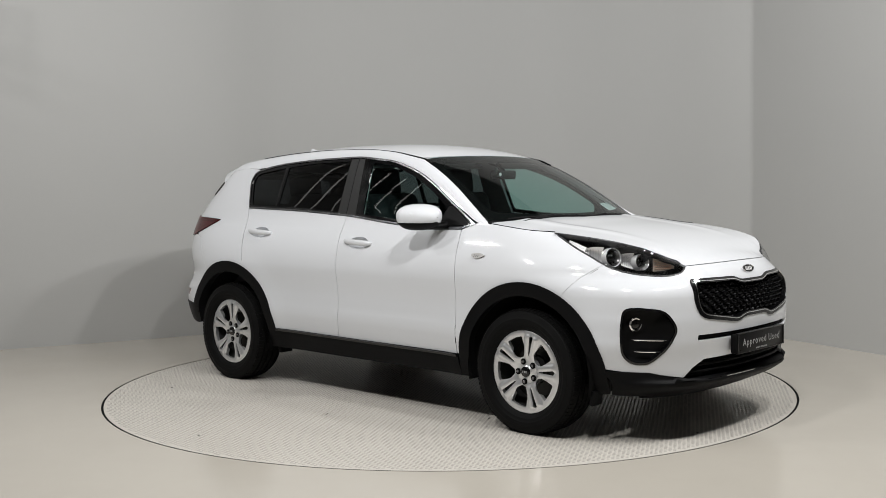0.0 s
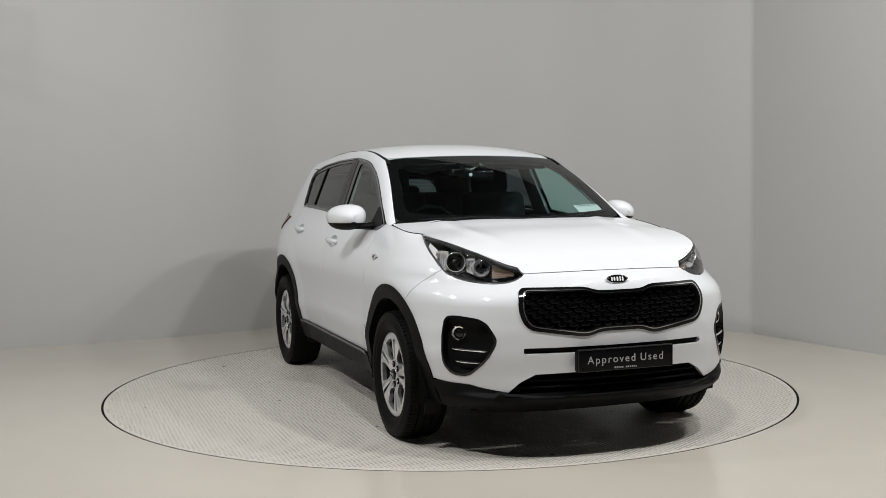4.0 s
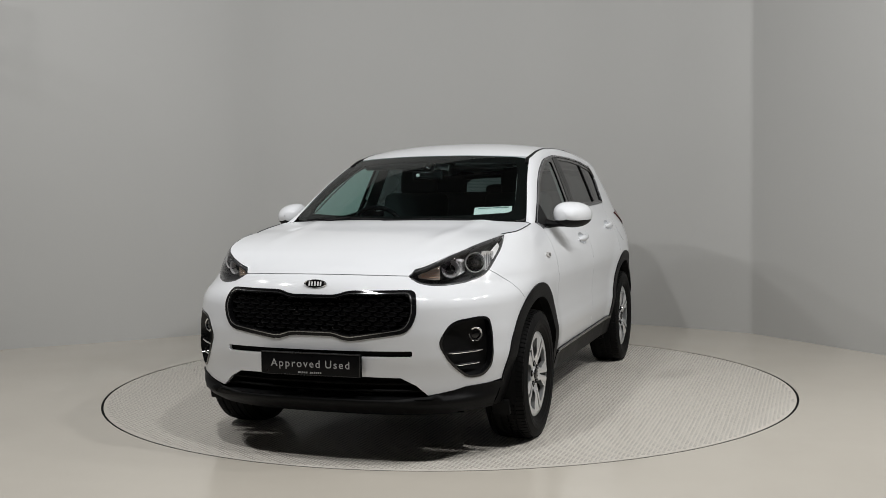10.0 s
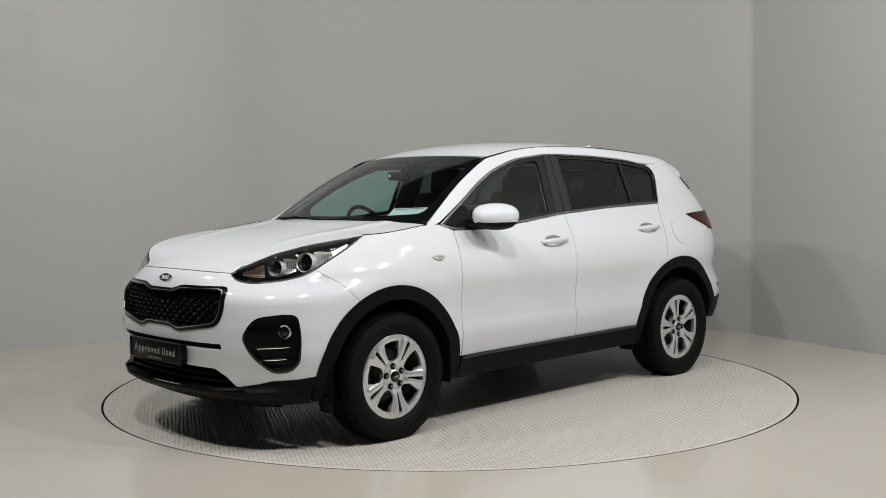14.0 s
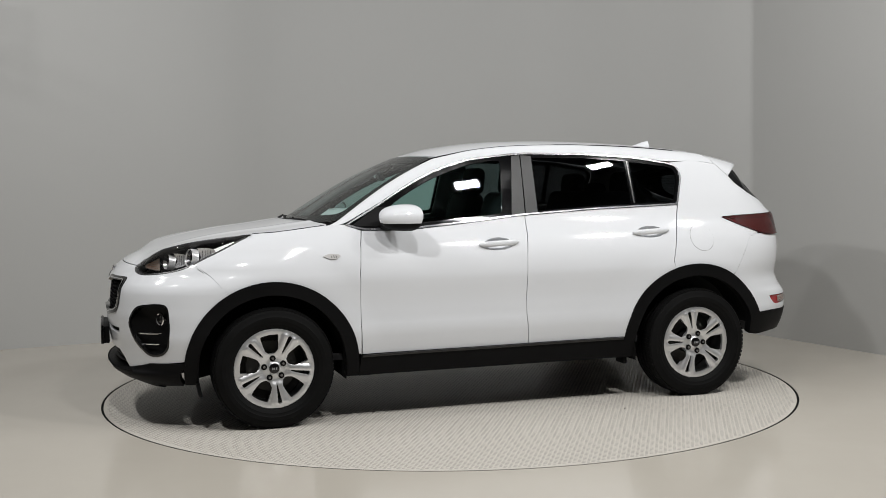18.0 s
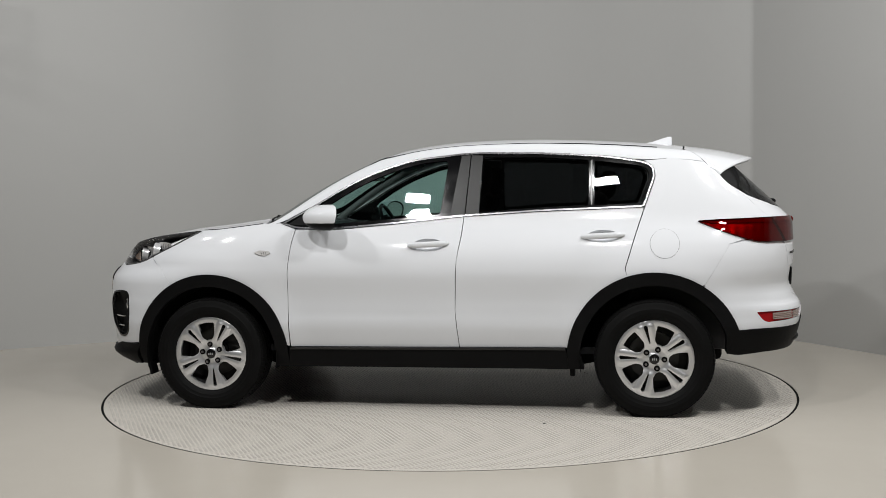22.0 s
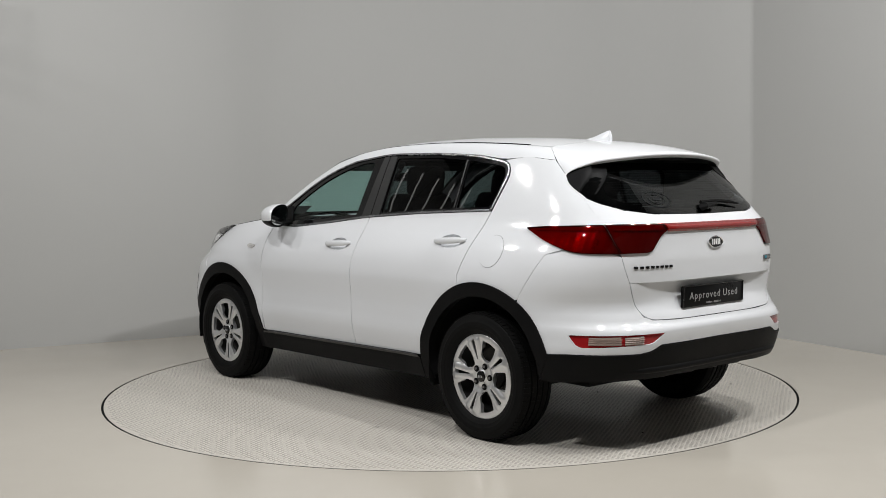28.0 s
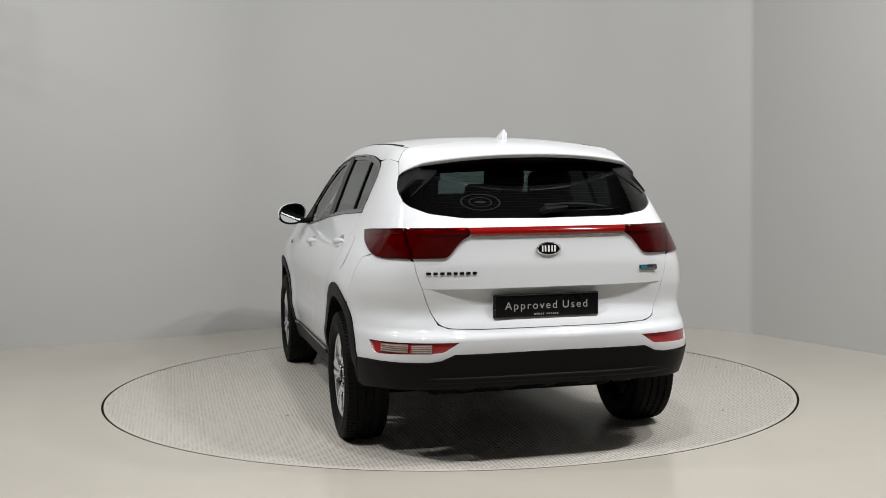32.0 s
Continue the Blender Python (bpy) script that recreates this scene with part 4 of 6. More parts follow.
def build_nose(car):
    top = [("y", y, seam_nose(y) - 0.0015) for y in (0.0, 0.08, 0.16, 0.24, 0.32, 0.40, 0.44)] + [("y", 0.458, 0.896), ("y", 0.500, 0.876), ("y", 0.565, 0.865), ("y", 0.62, 0.866), ("x", 1.913, 0.873), ("x", 1.846, 0.886), ("x", 1.7945, 0.906), ("x", 1.7525, 0.9249),
           ("x", 1.6653, 0.8573), ("x", 1.5785, 0.7568)]
    pts = nose_pts(top)
    pts += [(s_of_x(x, z), z) for x, z in arc(AXLE_F, AXLE_Z, ARCH_F, 60.0, 7, 18)]
    pts += nose_pts([("x", 1.90, 0.385), ("x", 2.0, 0.380), ("y", 0.66, 0.366), ("y", 0.552, 0.345), ("y", 0.500, 0.395), ("y", 0.430, 0.432), ("y", 0.20, 0.436), ("y", 0.0, 0.436)])
    loop = mirror_loop(spread(pts, 0.03, False))
    grille = y_loop(GRILLE, [0, 0.03, 0.03, 0.035, 0.08, 0.05, 0.04, 0.03, 0])
    slot = y_loop([(0.0, 0.562), (0.492, 0.562), (0.492, 0.532), (0.0, 0.532)], [0, 0.008, 0.012, 0])
    fog = fillet(nose_pts(FOG), FOG_R)
    fog_r = [(-a, b) for a, b in fog]
    bumper = sheet("front_bumper", loop, on_shell, PAINT, car, holes=[grille, slot, fog, fog_r], gap=0.035, edge=0.025, out=frontward, thick=0.022)
    sheet("bumper_slot", y_loop([(0.0, 0.57), (0.50, 0.57), (0.50, 0.525), (0.0, 0.525)], [0, 0, 0, 0]), on_shell, DARK, bumper, gap=0.05, thick=0.0, out=frontward, offset=-0.018, label="dark slot above the number plate")
    # black chin
    low = nose_pts([("x", 1.815, 0.383), ("x", 1.90, 0.383), ("x", 2.0, 0.378), ("y", 0.66, 0.364), ("y", 0.552, 0.343), ("y", 0.40, 0.330), ("y", 0.0, 0.330)])[::-1]
    low += nose_pts([("x", 1.815, 0.255), ("x", 1.95, 0.245), ("y", 0.66, 0.232), ("y", 0.45, 0.226), ("y", 0.0, 0.226)])
    sheet("front_chin", mirror_loop(spread(low, 0.03, False)), lambda u, z: chin(u, z), CLAD, car, gap=0.035, thick=0.03, out=frontward, label="black grained plastic chin of the bumper")
    return bumper, grille, fog


def chin(u, z):
    x, y, z = shell(u, z)
    k = step(0.225, 0.285, z) * step(0.352, 0.322, z) * step(0.90, 0.60, abs(y))
    return x + 0.042 * k, y * (1.012 + 0.012 * k), z


def build_tail(car):
    # bumper
    pts = tail_mid([("y", 0.0, 0.664), ("y", 0.35, 0.664), ("y", 0.500, 0.670), ("y", 0.548, 0.688), ("y", 0.5752, 0.745), ("y", 0.6123, 0.853), ("y", 0.6462, 0.985), ("x", -2.02, 1.02),
                    ("x", -1.90, 1.02), ("x", -1.7595, 0.993), ("x", -1.6895, 0.88), ("x", -1.6185, 0.766)])
    pts += [(S_END - s_of_x(x, z), z) for x, z in arc(AXLE_R, AXLE_Z, ARCH_R, 124, 160, 12)]
    pts += tail_mid([("x", -1.908, 0.512), ("y", 0.60, 0.515), ("y", 0.540, 0.525), ("y", 0.480, 0.553), ("y", 0.0, 0.556)])
    refl = fillet(tail_mid(REAR_REFLECTOR), [0.015, 0.006, 0.02, 0.03])
    refl_r = [(-a, b) for a, b in refl]
    bumper = sheet("rear_bumper", mirror_loop(spread(pts, 0.03, False)), on_tail, PAINT, car, holes=[refl, refl_r], gap=0.035, edge=0.025, out=rearward, thick=0.02)
    low = tail_mid([("y", 0.0, 0.553), ("y", 0.478, 0.550), ("y", 0.540, 0.522), ("y", 0.60, 0.512), ("x", -1.908, 0.509), ("x", -1.80, 0.505), ("x", -1.742, 0.37), ("x", -1.80, 0.362), ("x", -1.95, 0.375),
                    ("y", 0.55, 0.385), ("y", 0.0, 0.392)])
    sheet("rear_bumper_lower", mirror_loop(spread(low, 0.03, False)), lambda u, z: on_tail(u, z), CLAD, car, gap=0.035, thick=0.04, out=rearward, offset=0.006, label="black grained plastic lower bumper")
    # sculpted lip and low fins under the lower bumper
    rows = []
    for k in range(33):
        y = -0.66 + 1.32 * k / 32
        e = step(0.66, 0.52, abs(y))
        x = tail(y, 0.42)
        rows.append([(x - 0.004, y, 0.452 - 0.02 * (1 - e)), (x - 0.006 - 0.010 * e, y, 0.440), (x - 0.008 - 0.016 * e, y, 0.428), (x - 0.006 - 0.012 * e, y, 0.416), (x + 0.012, y, 0.404)])
    patch("bumper_lip", rows, CLAD, car, "black moulded lip across the lower bumper", out=(-1, 0, 0))
    for y in (-0.40, -0.20, 0.0, 0.20, 0.40):
        bm = bmesh.new()
        box(bm, tail(y, 0.40) + 0.07, y, 0.380, 0.14, 0.075, 0.030, 0.013, pose(0, 0, 0, 0, 14, 0))
        part("bumper_fin", bm, CLAD, car, "black moulded fin under the bumper")
    for sg in (1, -1):
        loop = [(sg * a, b) for a, b in refl]
        lens = sheet("rear_reflector", loop, on_tail, REFLEX, bumper, gap=0.02, thick=0.004, out=rearward, offset=-0.008, label="red rear fog lamp and reflector")
        if sg > 0:
            for a, b in ((("x", -2.005), ("y", 0.690)), (("y", 0.674), ("y", 0.585))):
                cell = tail_mid([(*a, 0.597), (*b, 0.601), (*b, 0.560), (*a, 0.560)])
                glow = sheet("reversing_lamp", cell, on_tail, REVERSE, lens, gap=0.01, thick=0.003, out=rearward, offset=-0.003, label="clear ribbed reversing lamp")
                lo_, hi_ = min(p[0] for p in cell), max(p[0] for p in cell)
                for k in range(4):
                    zr = 0.566 + 0.009 * k
                    bm = bmesh.new()
                    tube(bm, [Vector(on_tail(lo_ + (hi_ - lo_) * q / 5, zr)) + Vector((-0.002, 0.001, 0)) for q in range(6)], 0.0016, 4)
                    part("lamp_rib", bm, REVERSE, glow)
    for sg in (1, -1):
        seat = tail_mid([("x", -1.70, 1.075), ("x", -1.90, 1.075), ("y", 0.66, 1.075), ("y", 0.655, 0.960), ("x", -1.90, 0.960), ("x", -1.70, 0.965)])
        sheet("lamp_seat", [(sg * a, b) for a, b in seat], on_tail, PAINT, car, gap=0.05, thick=0.0, out=rearward, offset=-0.006)
    # tailgate

    def gate(u, z):
        x, y, z = on_tail(u, z)
        dip = step(0.66, 0.80, z) * max(0.0, 1 - (abs(y) / 0.585) ** 2.2)
        return x + 0.036 * dip, y, z
    pts = tail_mid([("y", 0.0, 1.182), ("y", 0.402, 1.187), ("y", 0.555, 1.209), ("y", 0.628, 1.243), ("y", 0.657, 1.278), ("y", 0.668, 1.20), ("y", 0.668, 1.134), ("y", 0.6443, 0.985), ("y", 0.6108, 0.856), ("y", 0.30, 0.856), ("y", 0.0, 0.856)])
    gate_ob = sheet("tailgate", mirror_loop(spread(pts, 0.03, False)), on_tail, PAINT, car, gap=0.03, out=rearward, thick=0.045)
    pts = tail_mid([("y", 0.0, 0.8545), ("y", 0.30, 0.8545), ("y", 0.6095, 0.8545), ("y", 0.573, 0.745), ("y", 0.542, 0.690), ("y", 0.495, 0.673), ("y", 0.30, 0.6675), ("y", 0.0, 0.6675)])
    sheet("plate_recess", mirror_loop(spread(fillet(pts, [0, 0, 0, .08, .04, .04, .05, 0], closed=False), 0.03, False)), gate, PAINT, gate_ob, gap=0.03, out=rearward, label="white hollow round the rear plate")
    pts = tail_mid([("y", 0.0, 1.186), ("y", 0.402, 1.191), ("y", 0.555, 1.213), ("y", 0.625, 1.248), ("y", 0.654, 1.295), ("y", 0.654, 1.345), ("y", 0.638, 1.389), ("y", 0.56, 1.44), ("y", 0.30, 1.462), ("y", 0.0, 1.466)])
    loop = mirror_loop(spread(fillet(pts, [0, .12, .08, .05, .04, .03, .02, .05, .1, 0], closed=False), 0.03, False))
    g = sheet("rear_window", loop, on_tail, REARGLASS, car, gap=0.05, thick=0.0, out=rearward, label="dark heated rear window")
    hole = mirror_loop(fillet(tail_mid([("y", 0.0, 1.215), ("y", 0.40, 1.220), ("y", 0.545, 1.255), ("y", 0.575, 1.30), ("y", 0.50, 1.405), ("y", 0.25, 1.415), ("y", 0.0, 1.415)]), [0, .1, .06, .05, .06, .05, 0], closed=False))
    sheet("rear_window_border", loop, on_tail, BORDER, g, holes=[hole], gap=0.04, thick=0.0, out=rearward, offset=-0.003, label="black printed border of the rear window")
    # tail lamps and the bar between them: ribbed red reflectors behind clear red lenses

    def chamber(u, z):
        x, y, z = on_tail(u, z)
        rib = abs(((abs(u) / 0.047) % 1.0) - 0.5)
        lift = 0.0012 + 0.005 * rib * step(0.995, 1.03, z) * step(1.125, 1.09, z)
        n = Vector((x + 1.0, y * 1.1, 0)).normalized()
        return x + n.x * lift, y + n.y * lift, z

    def lens_rim(loop, lamp):
        c = (sum(p[0] for p in loop) / len(loop), sum(p[1] for p in loop) / len(loop))
        hole = [(c[0] + (a - c[0]) * 0.975, c[1] + (b - c[1]) * 0.94) for a, b in loop]
        sheet("lens_rim", loop, on_tail, RED, lamp, holes=[hole], gap=0.03, thick=0.02, out=rearward, offset=0.0095, label="deep red moulded lens edge")
    for sg in (1, -1):
        outer = [(sg * a, b) for a, b in fillet(tail_mid([("x", -1.580, 1.122), ("x", -1.70, 1.130), ("x", -1.90, 1.136), ("y", 0.672, 1.139), ("y", 0.648, 1.000), ("x", -1.96, 1.000), ("x", -1.885, 1.008), ("x", -1.72, 1.062)]),
                                              [0.012, 0, 0, 0, 0, 0.03, 0.05, 0.1])]
        lamp = sheet("tail_lamp", outer, chamber, REDBACK, car, gap=0.016, edge=0.02, thick=0.0, out=rearward, label="dark red wrap-round tail lamp")
        sheet("lamp_lens", outer, on_tail, REDLENS, lamp, gap=0.03, thick=0.0, out=rearward, offset=0.010, label="clear red lamp lens")
        lens_rim(outer, lamp)
        guide = [(sg * a, b) for a, b in tail_mid([("x", -1.62, 1.119), ("x", -1.90, 1.130), ("y", 0.675, 1.132), ("y", 0.672, 1.112), ("x", -1.90, 1.109), ("x", -1.66, 1.108)])]
        sheet("light_guide", guide, on_tail, REDBRIGHT, lamp, gap=0.03, thick=0.006, out=rearward, offset=0.0075, label="bright red light guide")
        inner = [(sg * a, b) for a, b in fillet(tail_mid([("y", 0.6695, 1.139), ("y", 0.40, 1.139), ("y", 0.385, 1.112), ("y", 0.430, 1.085), ("y", 0.490, 1.010), ("y", 0.515, 1.002), ("y", 0.6455, 1.000)]),
                                              [0, 0, 0.01, 0.02, 0.02, 0.01, 0])]
        lamp = sheet("tail_lamp_inner", inner, chamber, REDBACK, gate_ob, gap=0.016, edge=0.02, thick=0.0, out=rearward, label="dark red inner tail lamp on the tailgate")
        sheet("lamp_lens", inner, on_tail, REDLENS, lamp, gap=0.03, thick=0.0, out=rearward, offset=0.010, label="clear red lamp lens")
        lens_rim(inner, lamp)
        guide = [(sg * a, b) for a, b in tail_mid([("y", 0.655, 1.133), ("y", 0.41, 1.133), ("y", 0.41, 1.110), ("y", 0.65, 1.110)])]
        sheet("light_guide", guide, on_tail, REDBRIGHT, lamp, gap=0.03, thick=0.006, out=rearward, offset=0.0075, label="bright red light guide")
    bar = mirror_loop(spread(tail_mid([("y", 0.0, 1.139), ("y", 0.398, 1.139), ("y", 0.383, 1.106), ("y", 0.0, 1.104)]), 0.03, False))
    def rounded(u, z):
        x, y, z = on_tail(u, z)
        return x - 0.011 * max(0.0, 1 - ((z - 1.1215) / 0.0185) ** 2), y, z
    sheet("light_bar", bar, rounded, REDBRIGHT, gate_ob, gap=0.008, thick=0.02, out=rearward, offset=0.006, label="bright red light bar across the tailgate")
    return bumper, gate_ob, g


def headlamp_curves():
    """Upper and lower edge of the left head lamp, from its tail to its tip."""
    up = [(1.436, 0.752), (1.545, 0.732), (1.729, 0.692), (1.846, 0.656), (1.913, 0.620), (1.966, 0.561), (1.997, 0.500), (2.018, 0.459)]
    up = [Vector(hood(x, y)) for x, y in spread(fillet(up, 0.05, closed=False), 0.01, False)]
    lo = [("x", 1.437, 1.080), ("x", 1.450, 1.068), ("x", 1.529, 1.029), ("x", 1.641, 0.975), ("x", 1.739, 0.927), ("x", 1.793, 0.902), ("x", 1.846, 0.884), ("x", 1.913, 0.870), ("y", 0.62, 0.862),
          ("y", 0.565, 0.861), ("y", 0.500, 0.872), ("y", 0.456, 0.896)]
    lo = [Vector(shell(s, z)) for s, z in spread(fillet(nose_pts(lo), 0.03, closed=False), 0.01, False)]

    def even(path, n):
        l = [0.0]
        for a, b in zip(path, path[1:]):
            l.append(l[-1] + (b - a).length)
        res, j = [], 0
        for k in range(n + 1):
            w = l[-1] * k / n
            while j < len(l) - 2 and l[j + 1] < w:
                j += 1
            t = (w - l[j]) / max(1e-9, l[j + 1] - l[j])
            res.append(path[j].lerp(path[j + 1], min(1.0, t)))
        return res
    return even(up, 36), even(lo, 36)


def lamp_rows(depth, sg, inset=0.0):
    up, lo = headlamp_curves()
    rows = []
    for a, b in zip(up, lo):
        a, b = a.lerp(b, inset), b.lerp(a, inset)
        mid = (a + b) / 2
        n = Vector((0.62, 0.62, 0.48)).normalized()
        w = min(1.0, (a - b).length / 0.085)
        row = []
        for i in range(9):
            t = i / 8
            p = a.lerp(b, t) + n * depth * w * math.sin(math.pi * t) ** 0.7
            row.append(Vector((p.x, sg * p.y, p.z)))
        rows.append(row)
    return rows


# ---- parts of the car ----
def polar(a, r, w):
    c, s = math.cos(a), math.sin(a)
    return r * c - w * s, r * s + w * c


FACE_Y = curve([(0.0, 0.883), (0.030, 0.883), (0.037, 0.875), (0.060, 0.874), (0.10, 0.878), (0.15, 0.884), (0.19, 0.888), (0.212, 0.890), (0.224, 0.888), (0.231, 0.880)])


def build_wheel(car, x0, sg, phase):
    out = lambda p: (0, sg, 0)

    def at(u, v):
        # crowned bars on either side of each slot
        r = math.hypot(u, v)
        rel = (math.degrees(math.atan2(v, u)) - phase - 36) % 72
        d = r * math.sin(radians(rel - 72 if rel > 36 else rel))
        ridge = 0.013 + 0.10 * max(0.0, r - 0.08)
        crown = 0.010 * max(0.0, 1 - ((abs(d) - ridge) / 0.026) ** 2) * step(0.06, 0.10, r) * step(0.216, 0.19, r)
        return x0 + u, sg * (FACE_Y(r) + crown), AXLE_Z + v
    holes = []
    for k in range(5):
        a = radians(phase + 72 * k)
        win = [(0.081, -0.012), (0.104, -0.037), (0.150, -0.047), (0.187, -0.052), (0.193, 0.0), (0.187, 0.052), (0.150, 0.047), (0.104, 0.037), (0.081, 0.012)]
        holes.append(fillet([polar(a, r, w) for r, w in win], [0.006, 0.010, 0.010, 0.009, 0.0, 0.009, 0.010, 0.010, 0.006], 3))
        b = a + radians(36)
        slot = [(0.092, -0.003), (0.196, -0.0115), (0.201, 0.0), (0.196, 0.0115), (0.092, 0.003)]
        holes.append(fillet([polar(b, r, w) for r, w in slot], [0.002, 0.005, 0.006, 0.005, 0.002], 2))
    ring = [polar(radians(a), 0.231, 0) for a in range(0, 360, 5)]
    face = sheet("wheel", ring, at, ALLOY, car, holes=holes, gap=0.009, edge=0.007, thick=0.024, out=out, label="silver alloy wheel with five split spokes")
    turn = Matrix.Translation((x0, 0, AXLE_Z)) @ pose(0, 0, 0, -90 * sg, 0, 0)
    bm = bmesh.new()
    lathe(bm, [(0.231, 0.880), (0.226, 0.868), (0.205, 0.855), (0.198, 0.80), (0.196, 0.70)], turn, 72)
    part("rim_barrel", bm, BARREL, face)
    bm = bmesh.new()
    lathe(bm, [(0.0, 0.790), (0.075, 0.790), (0.078, 0.775), (0.145, 0.775), (0.145, 0.76), (0.197, 0.745)], turn, 48)
    part("brake_disc", bm, STEEL, face, "dark brake disc behind the spokes")
    bm = bmesh.new()
    lathe(bm, [(0.0, 0.8925), (0.020, 0.8915), (0.028, 0.889), (0.0300, 0.880)], turn, 32)
    part("centre_cap", bm, GLOSSBLACK, face, "black centre cap")
    bm = bmesh.new()
    for dx, wz in ((-0.011, 0.005), (0.0, 0.005), (0.010, 0.006)):
        box(bm, x0 + dx, sg * 0.893, AXLE_Z, wz, 0.002, 0.012)
    part("cap_mark", bm, LETTER, face, "silver mark on the cap")
    for k in range(5):
        a = radians(phase + 72 * k)
        bm = bmesh.new()
        m = Matrix.Translation((x0 + 0.057 * math.cos(a), 0, AXLE_Z + 0.057 * math.sin(a))) @ pose(0, 0, 0, -90 * sg, 0, 0)
        # black disc on the face, drawing the shade of the nut's recess
        lathe(bm, [(0.0, 0.8795), (0.0165, 0.8795), (0.0175, 0.870)], m, 16)
        hole = part("nut_hole", bm, DARK, face, "dark recess round the nut")
        bm = bmesh.new()
        lathe(bm, [(0.0, 0.886), (0.0075, 0.886), (0.0092, 0.883), (0.0092, 0.874)], m, 6)
        part("wheel_nut", bm, SATIN, hole, "steel wheel nut")
    # tyre
    bm = bmesh.new()
    prof = [(0.224, 0.884), (0.232, 0.893), (0.236, 0.897), (0.246, 0.902), (0.250, 0.9055), (0.266, 0.909), (0.270, 0.9120), (0.292, 0.9135), (0.296, 0.9110), (0.312, 0.9085),
            (0.326, 0.903), (0.334, 0.893), (0.339, 0.876)]
    for y in (0.852, 0.812, 0.772, 0.732):
        prof += [(0.342, y + 0.006), (0.342, y + 0.005), (0.335, y + 0.004), (0.335, y - 0.004), (0.342, y - 0.005)]
    prof += [(0.339, 0.712), (0.330, 0.694), (0.300, 0.682), (0.24, 0.690), (0.215, 0.715)]
    lathe(bm, prof, turn, 96)
    # shoulder lugs
    n = 84
    for k in range(n):
        a = 2 * math.pi * k / n
        for y0, y1, r0, r1 in ((0.900, 0.860, 0.331, 0.3445), (0.848, 0.816, 0.336, 0.3438), (0.808, 0.776, 0.336, 0.3438)):
            vs = []
            for y, tw in ((y0, 0.0), (y1, 0.010)):
                for da in (-0.027, 0.027):
                    for r in (r0 if y == 0.900 else 0.334, r1 if y != 0.900 else r1 - 0.008):
                        aa = a + da + tw
                        vs.append(bm.verts.new((x0 + r * math.cos(aa), sg * y, AXLE_Z + r * math.sin(aa))))
            for f in ((1, 3, 7, 5), (0, 1, 5, 4), (2, 6, 7, 3), (0, 2, 3, 1), (4, 5, 7, 6)):
                bm.faces.new([vs[i] for i in f])
    for v in bm.verts:
        if v.co.z < 0.0015:
            v.co.z = 0.0015
    part("tyre", bm, RUBBER, face, "black road tyre", True, 25)
    return face


def build_wells(car):
    """Wheel housings, underbody, mud flaps, exhaust."""
    for ax, r, span in ((AXLE_F, ARCH_F - LIP + 0.004, 204), (AXLE_R, ARCH_R - LIP + 0.004, 178)):
        for sg in (1, -1):
            rows = []
            for k in range(25):
                a = radians(-12 + span * k / 24)
                x, z = ax + r * math.cos(a), AXLE_Z + r * math.sin(a)
                rows.append([(x, sg * y, z) for y in (0.885, 0.72, 0.56)])
            patch("wheel_housing", rows, DARK, car, "black wheel housing lining", out=(0, 0, -1))
            rows = [[(ax + r * math.cos(radians(-12 + span * k / 24)) * q, sg * 0.56, AXLE_Z + r * math.sin(radians(-12 + span * k / 24)) * q) for q in (1.0, 0.5, 0.02)] for k in range(25)]
            patch("wheel_housing", rows, DARK, car, "black wheel housing lining", out=(0, sg, 0))
    bm = bmesh.new()
    box(bm, 0.0, 0, 0.325, 1.75, 1.56, 0.12, 0.03)
    box(bm, 0.1, 0, 0.325, 3.7, 1.00, 0.10, 0.03)
    box(bm, 1.92, 0, 0.30, 0.20, 1.15, 0.06, 0.02)
    box(bm, -1.90, 0, 0.45, 0.26, 1.25, 0.08, 0.03)
    part("underbody", bm, UNDER, car, "black coated underbody")
    bm = bmesh.new()
    tube(bm, [(-1.0, -0.30, 0.28), (-1.5, -0.36, 0.31), (-1.75, -0.40, 0.36)], 0.026, 10)
    box(bm, -1.82, -0.36, 0.385, 0.20, 0.42, 0.10, 0.04)
    part("exhaust", bm, UNDER, car, "dark exhaust silencer")
    for path in ([(-1.30, -0.70, 0.26), (-1.25, 0, 0.24), (-1.30, 0.70, 0.26)], [(1.33, -0.70, 0.26), (1.36, 0, 0.22), (1.33, 0.70, 0.26)]):
        bm = bmesh.new()
        tube(bm, path, 0.04, 8)
        part("axle_beam", bm, UNDER, car, "dark axle beam")
    for sg in (1, -1):
        bm = bmesh.new()
        box(bm, -0.865, sg * 0.78, 0.245, 0.030, 0.10, 0.05, 0.006)
        part("air_deflector", bm, CLAD, car, "black plastic air deflector")
        bm = bmesh.new()
        box(bm, 1.745, sg * 0.81, 0.235, 0.02, 0.09, 0.08, 0.006, pose(0, 0, 0, 0, 12, 0))
        part("air_deflector", bm, CLAD, car, "black plastic air deflector")


def lathe_to(name, prof, centre, axis, mat, parent, label="", segs=32):
    """A turned part with its axis along a direction, from a profile of (radius, along)."""
    q = Vector(axis).to_track_quat("Z", "Y").to_matrix().to_4x4()
    bm = bmesh.new()
    lathe(bm, prof, Matrix.Translation(centre) @ q, segs)
    return part(name, bm, mat, parent, label)


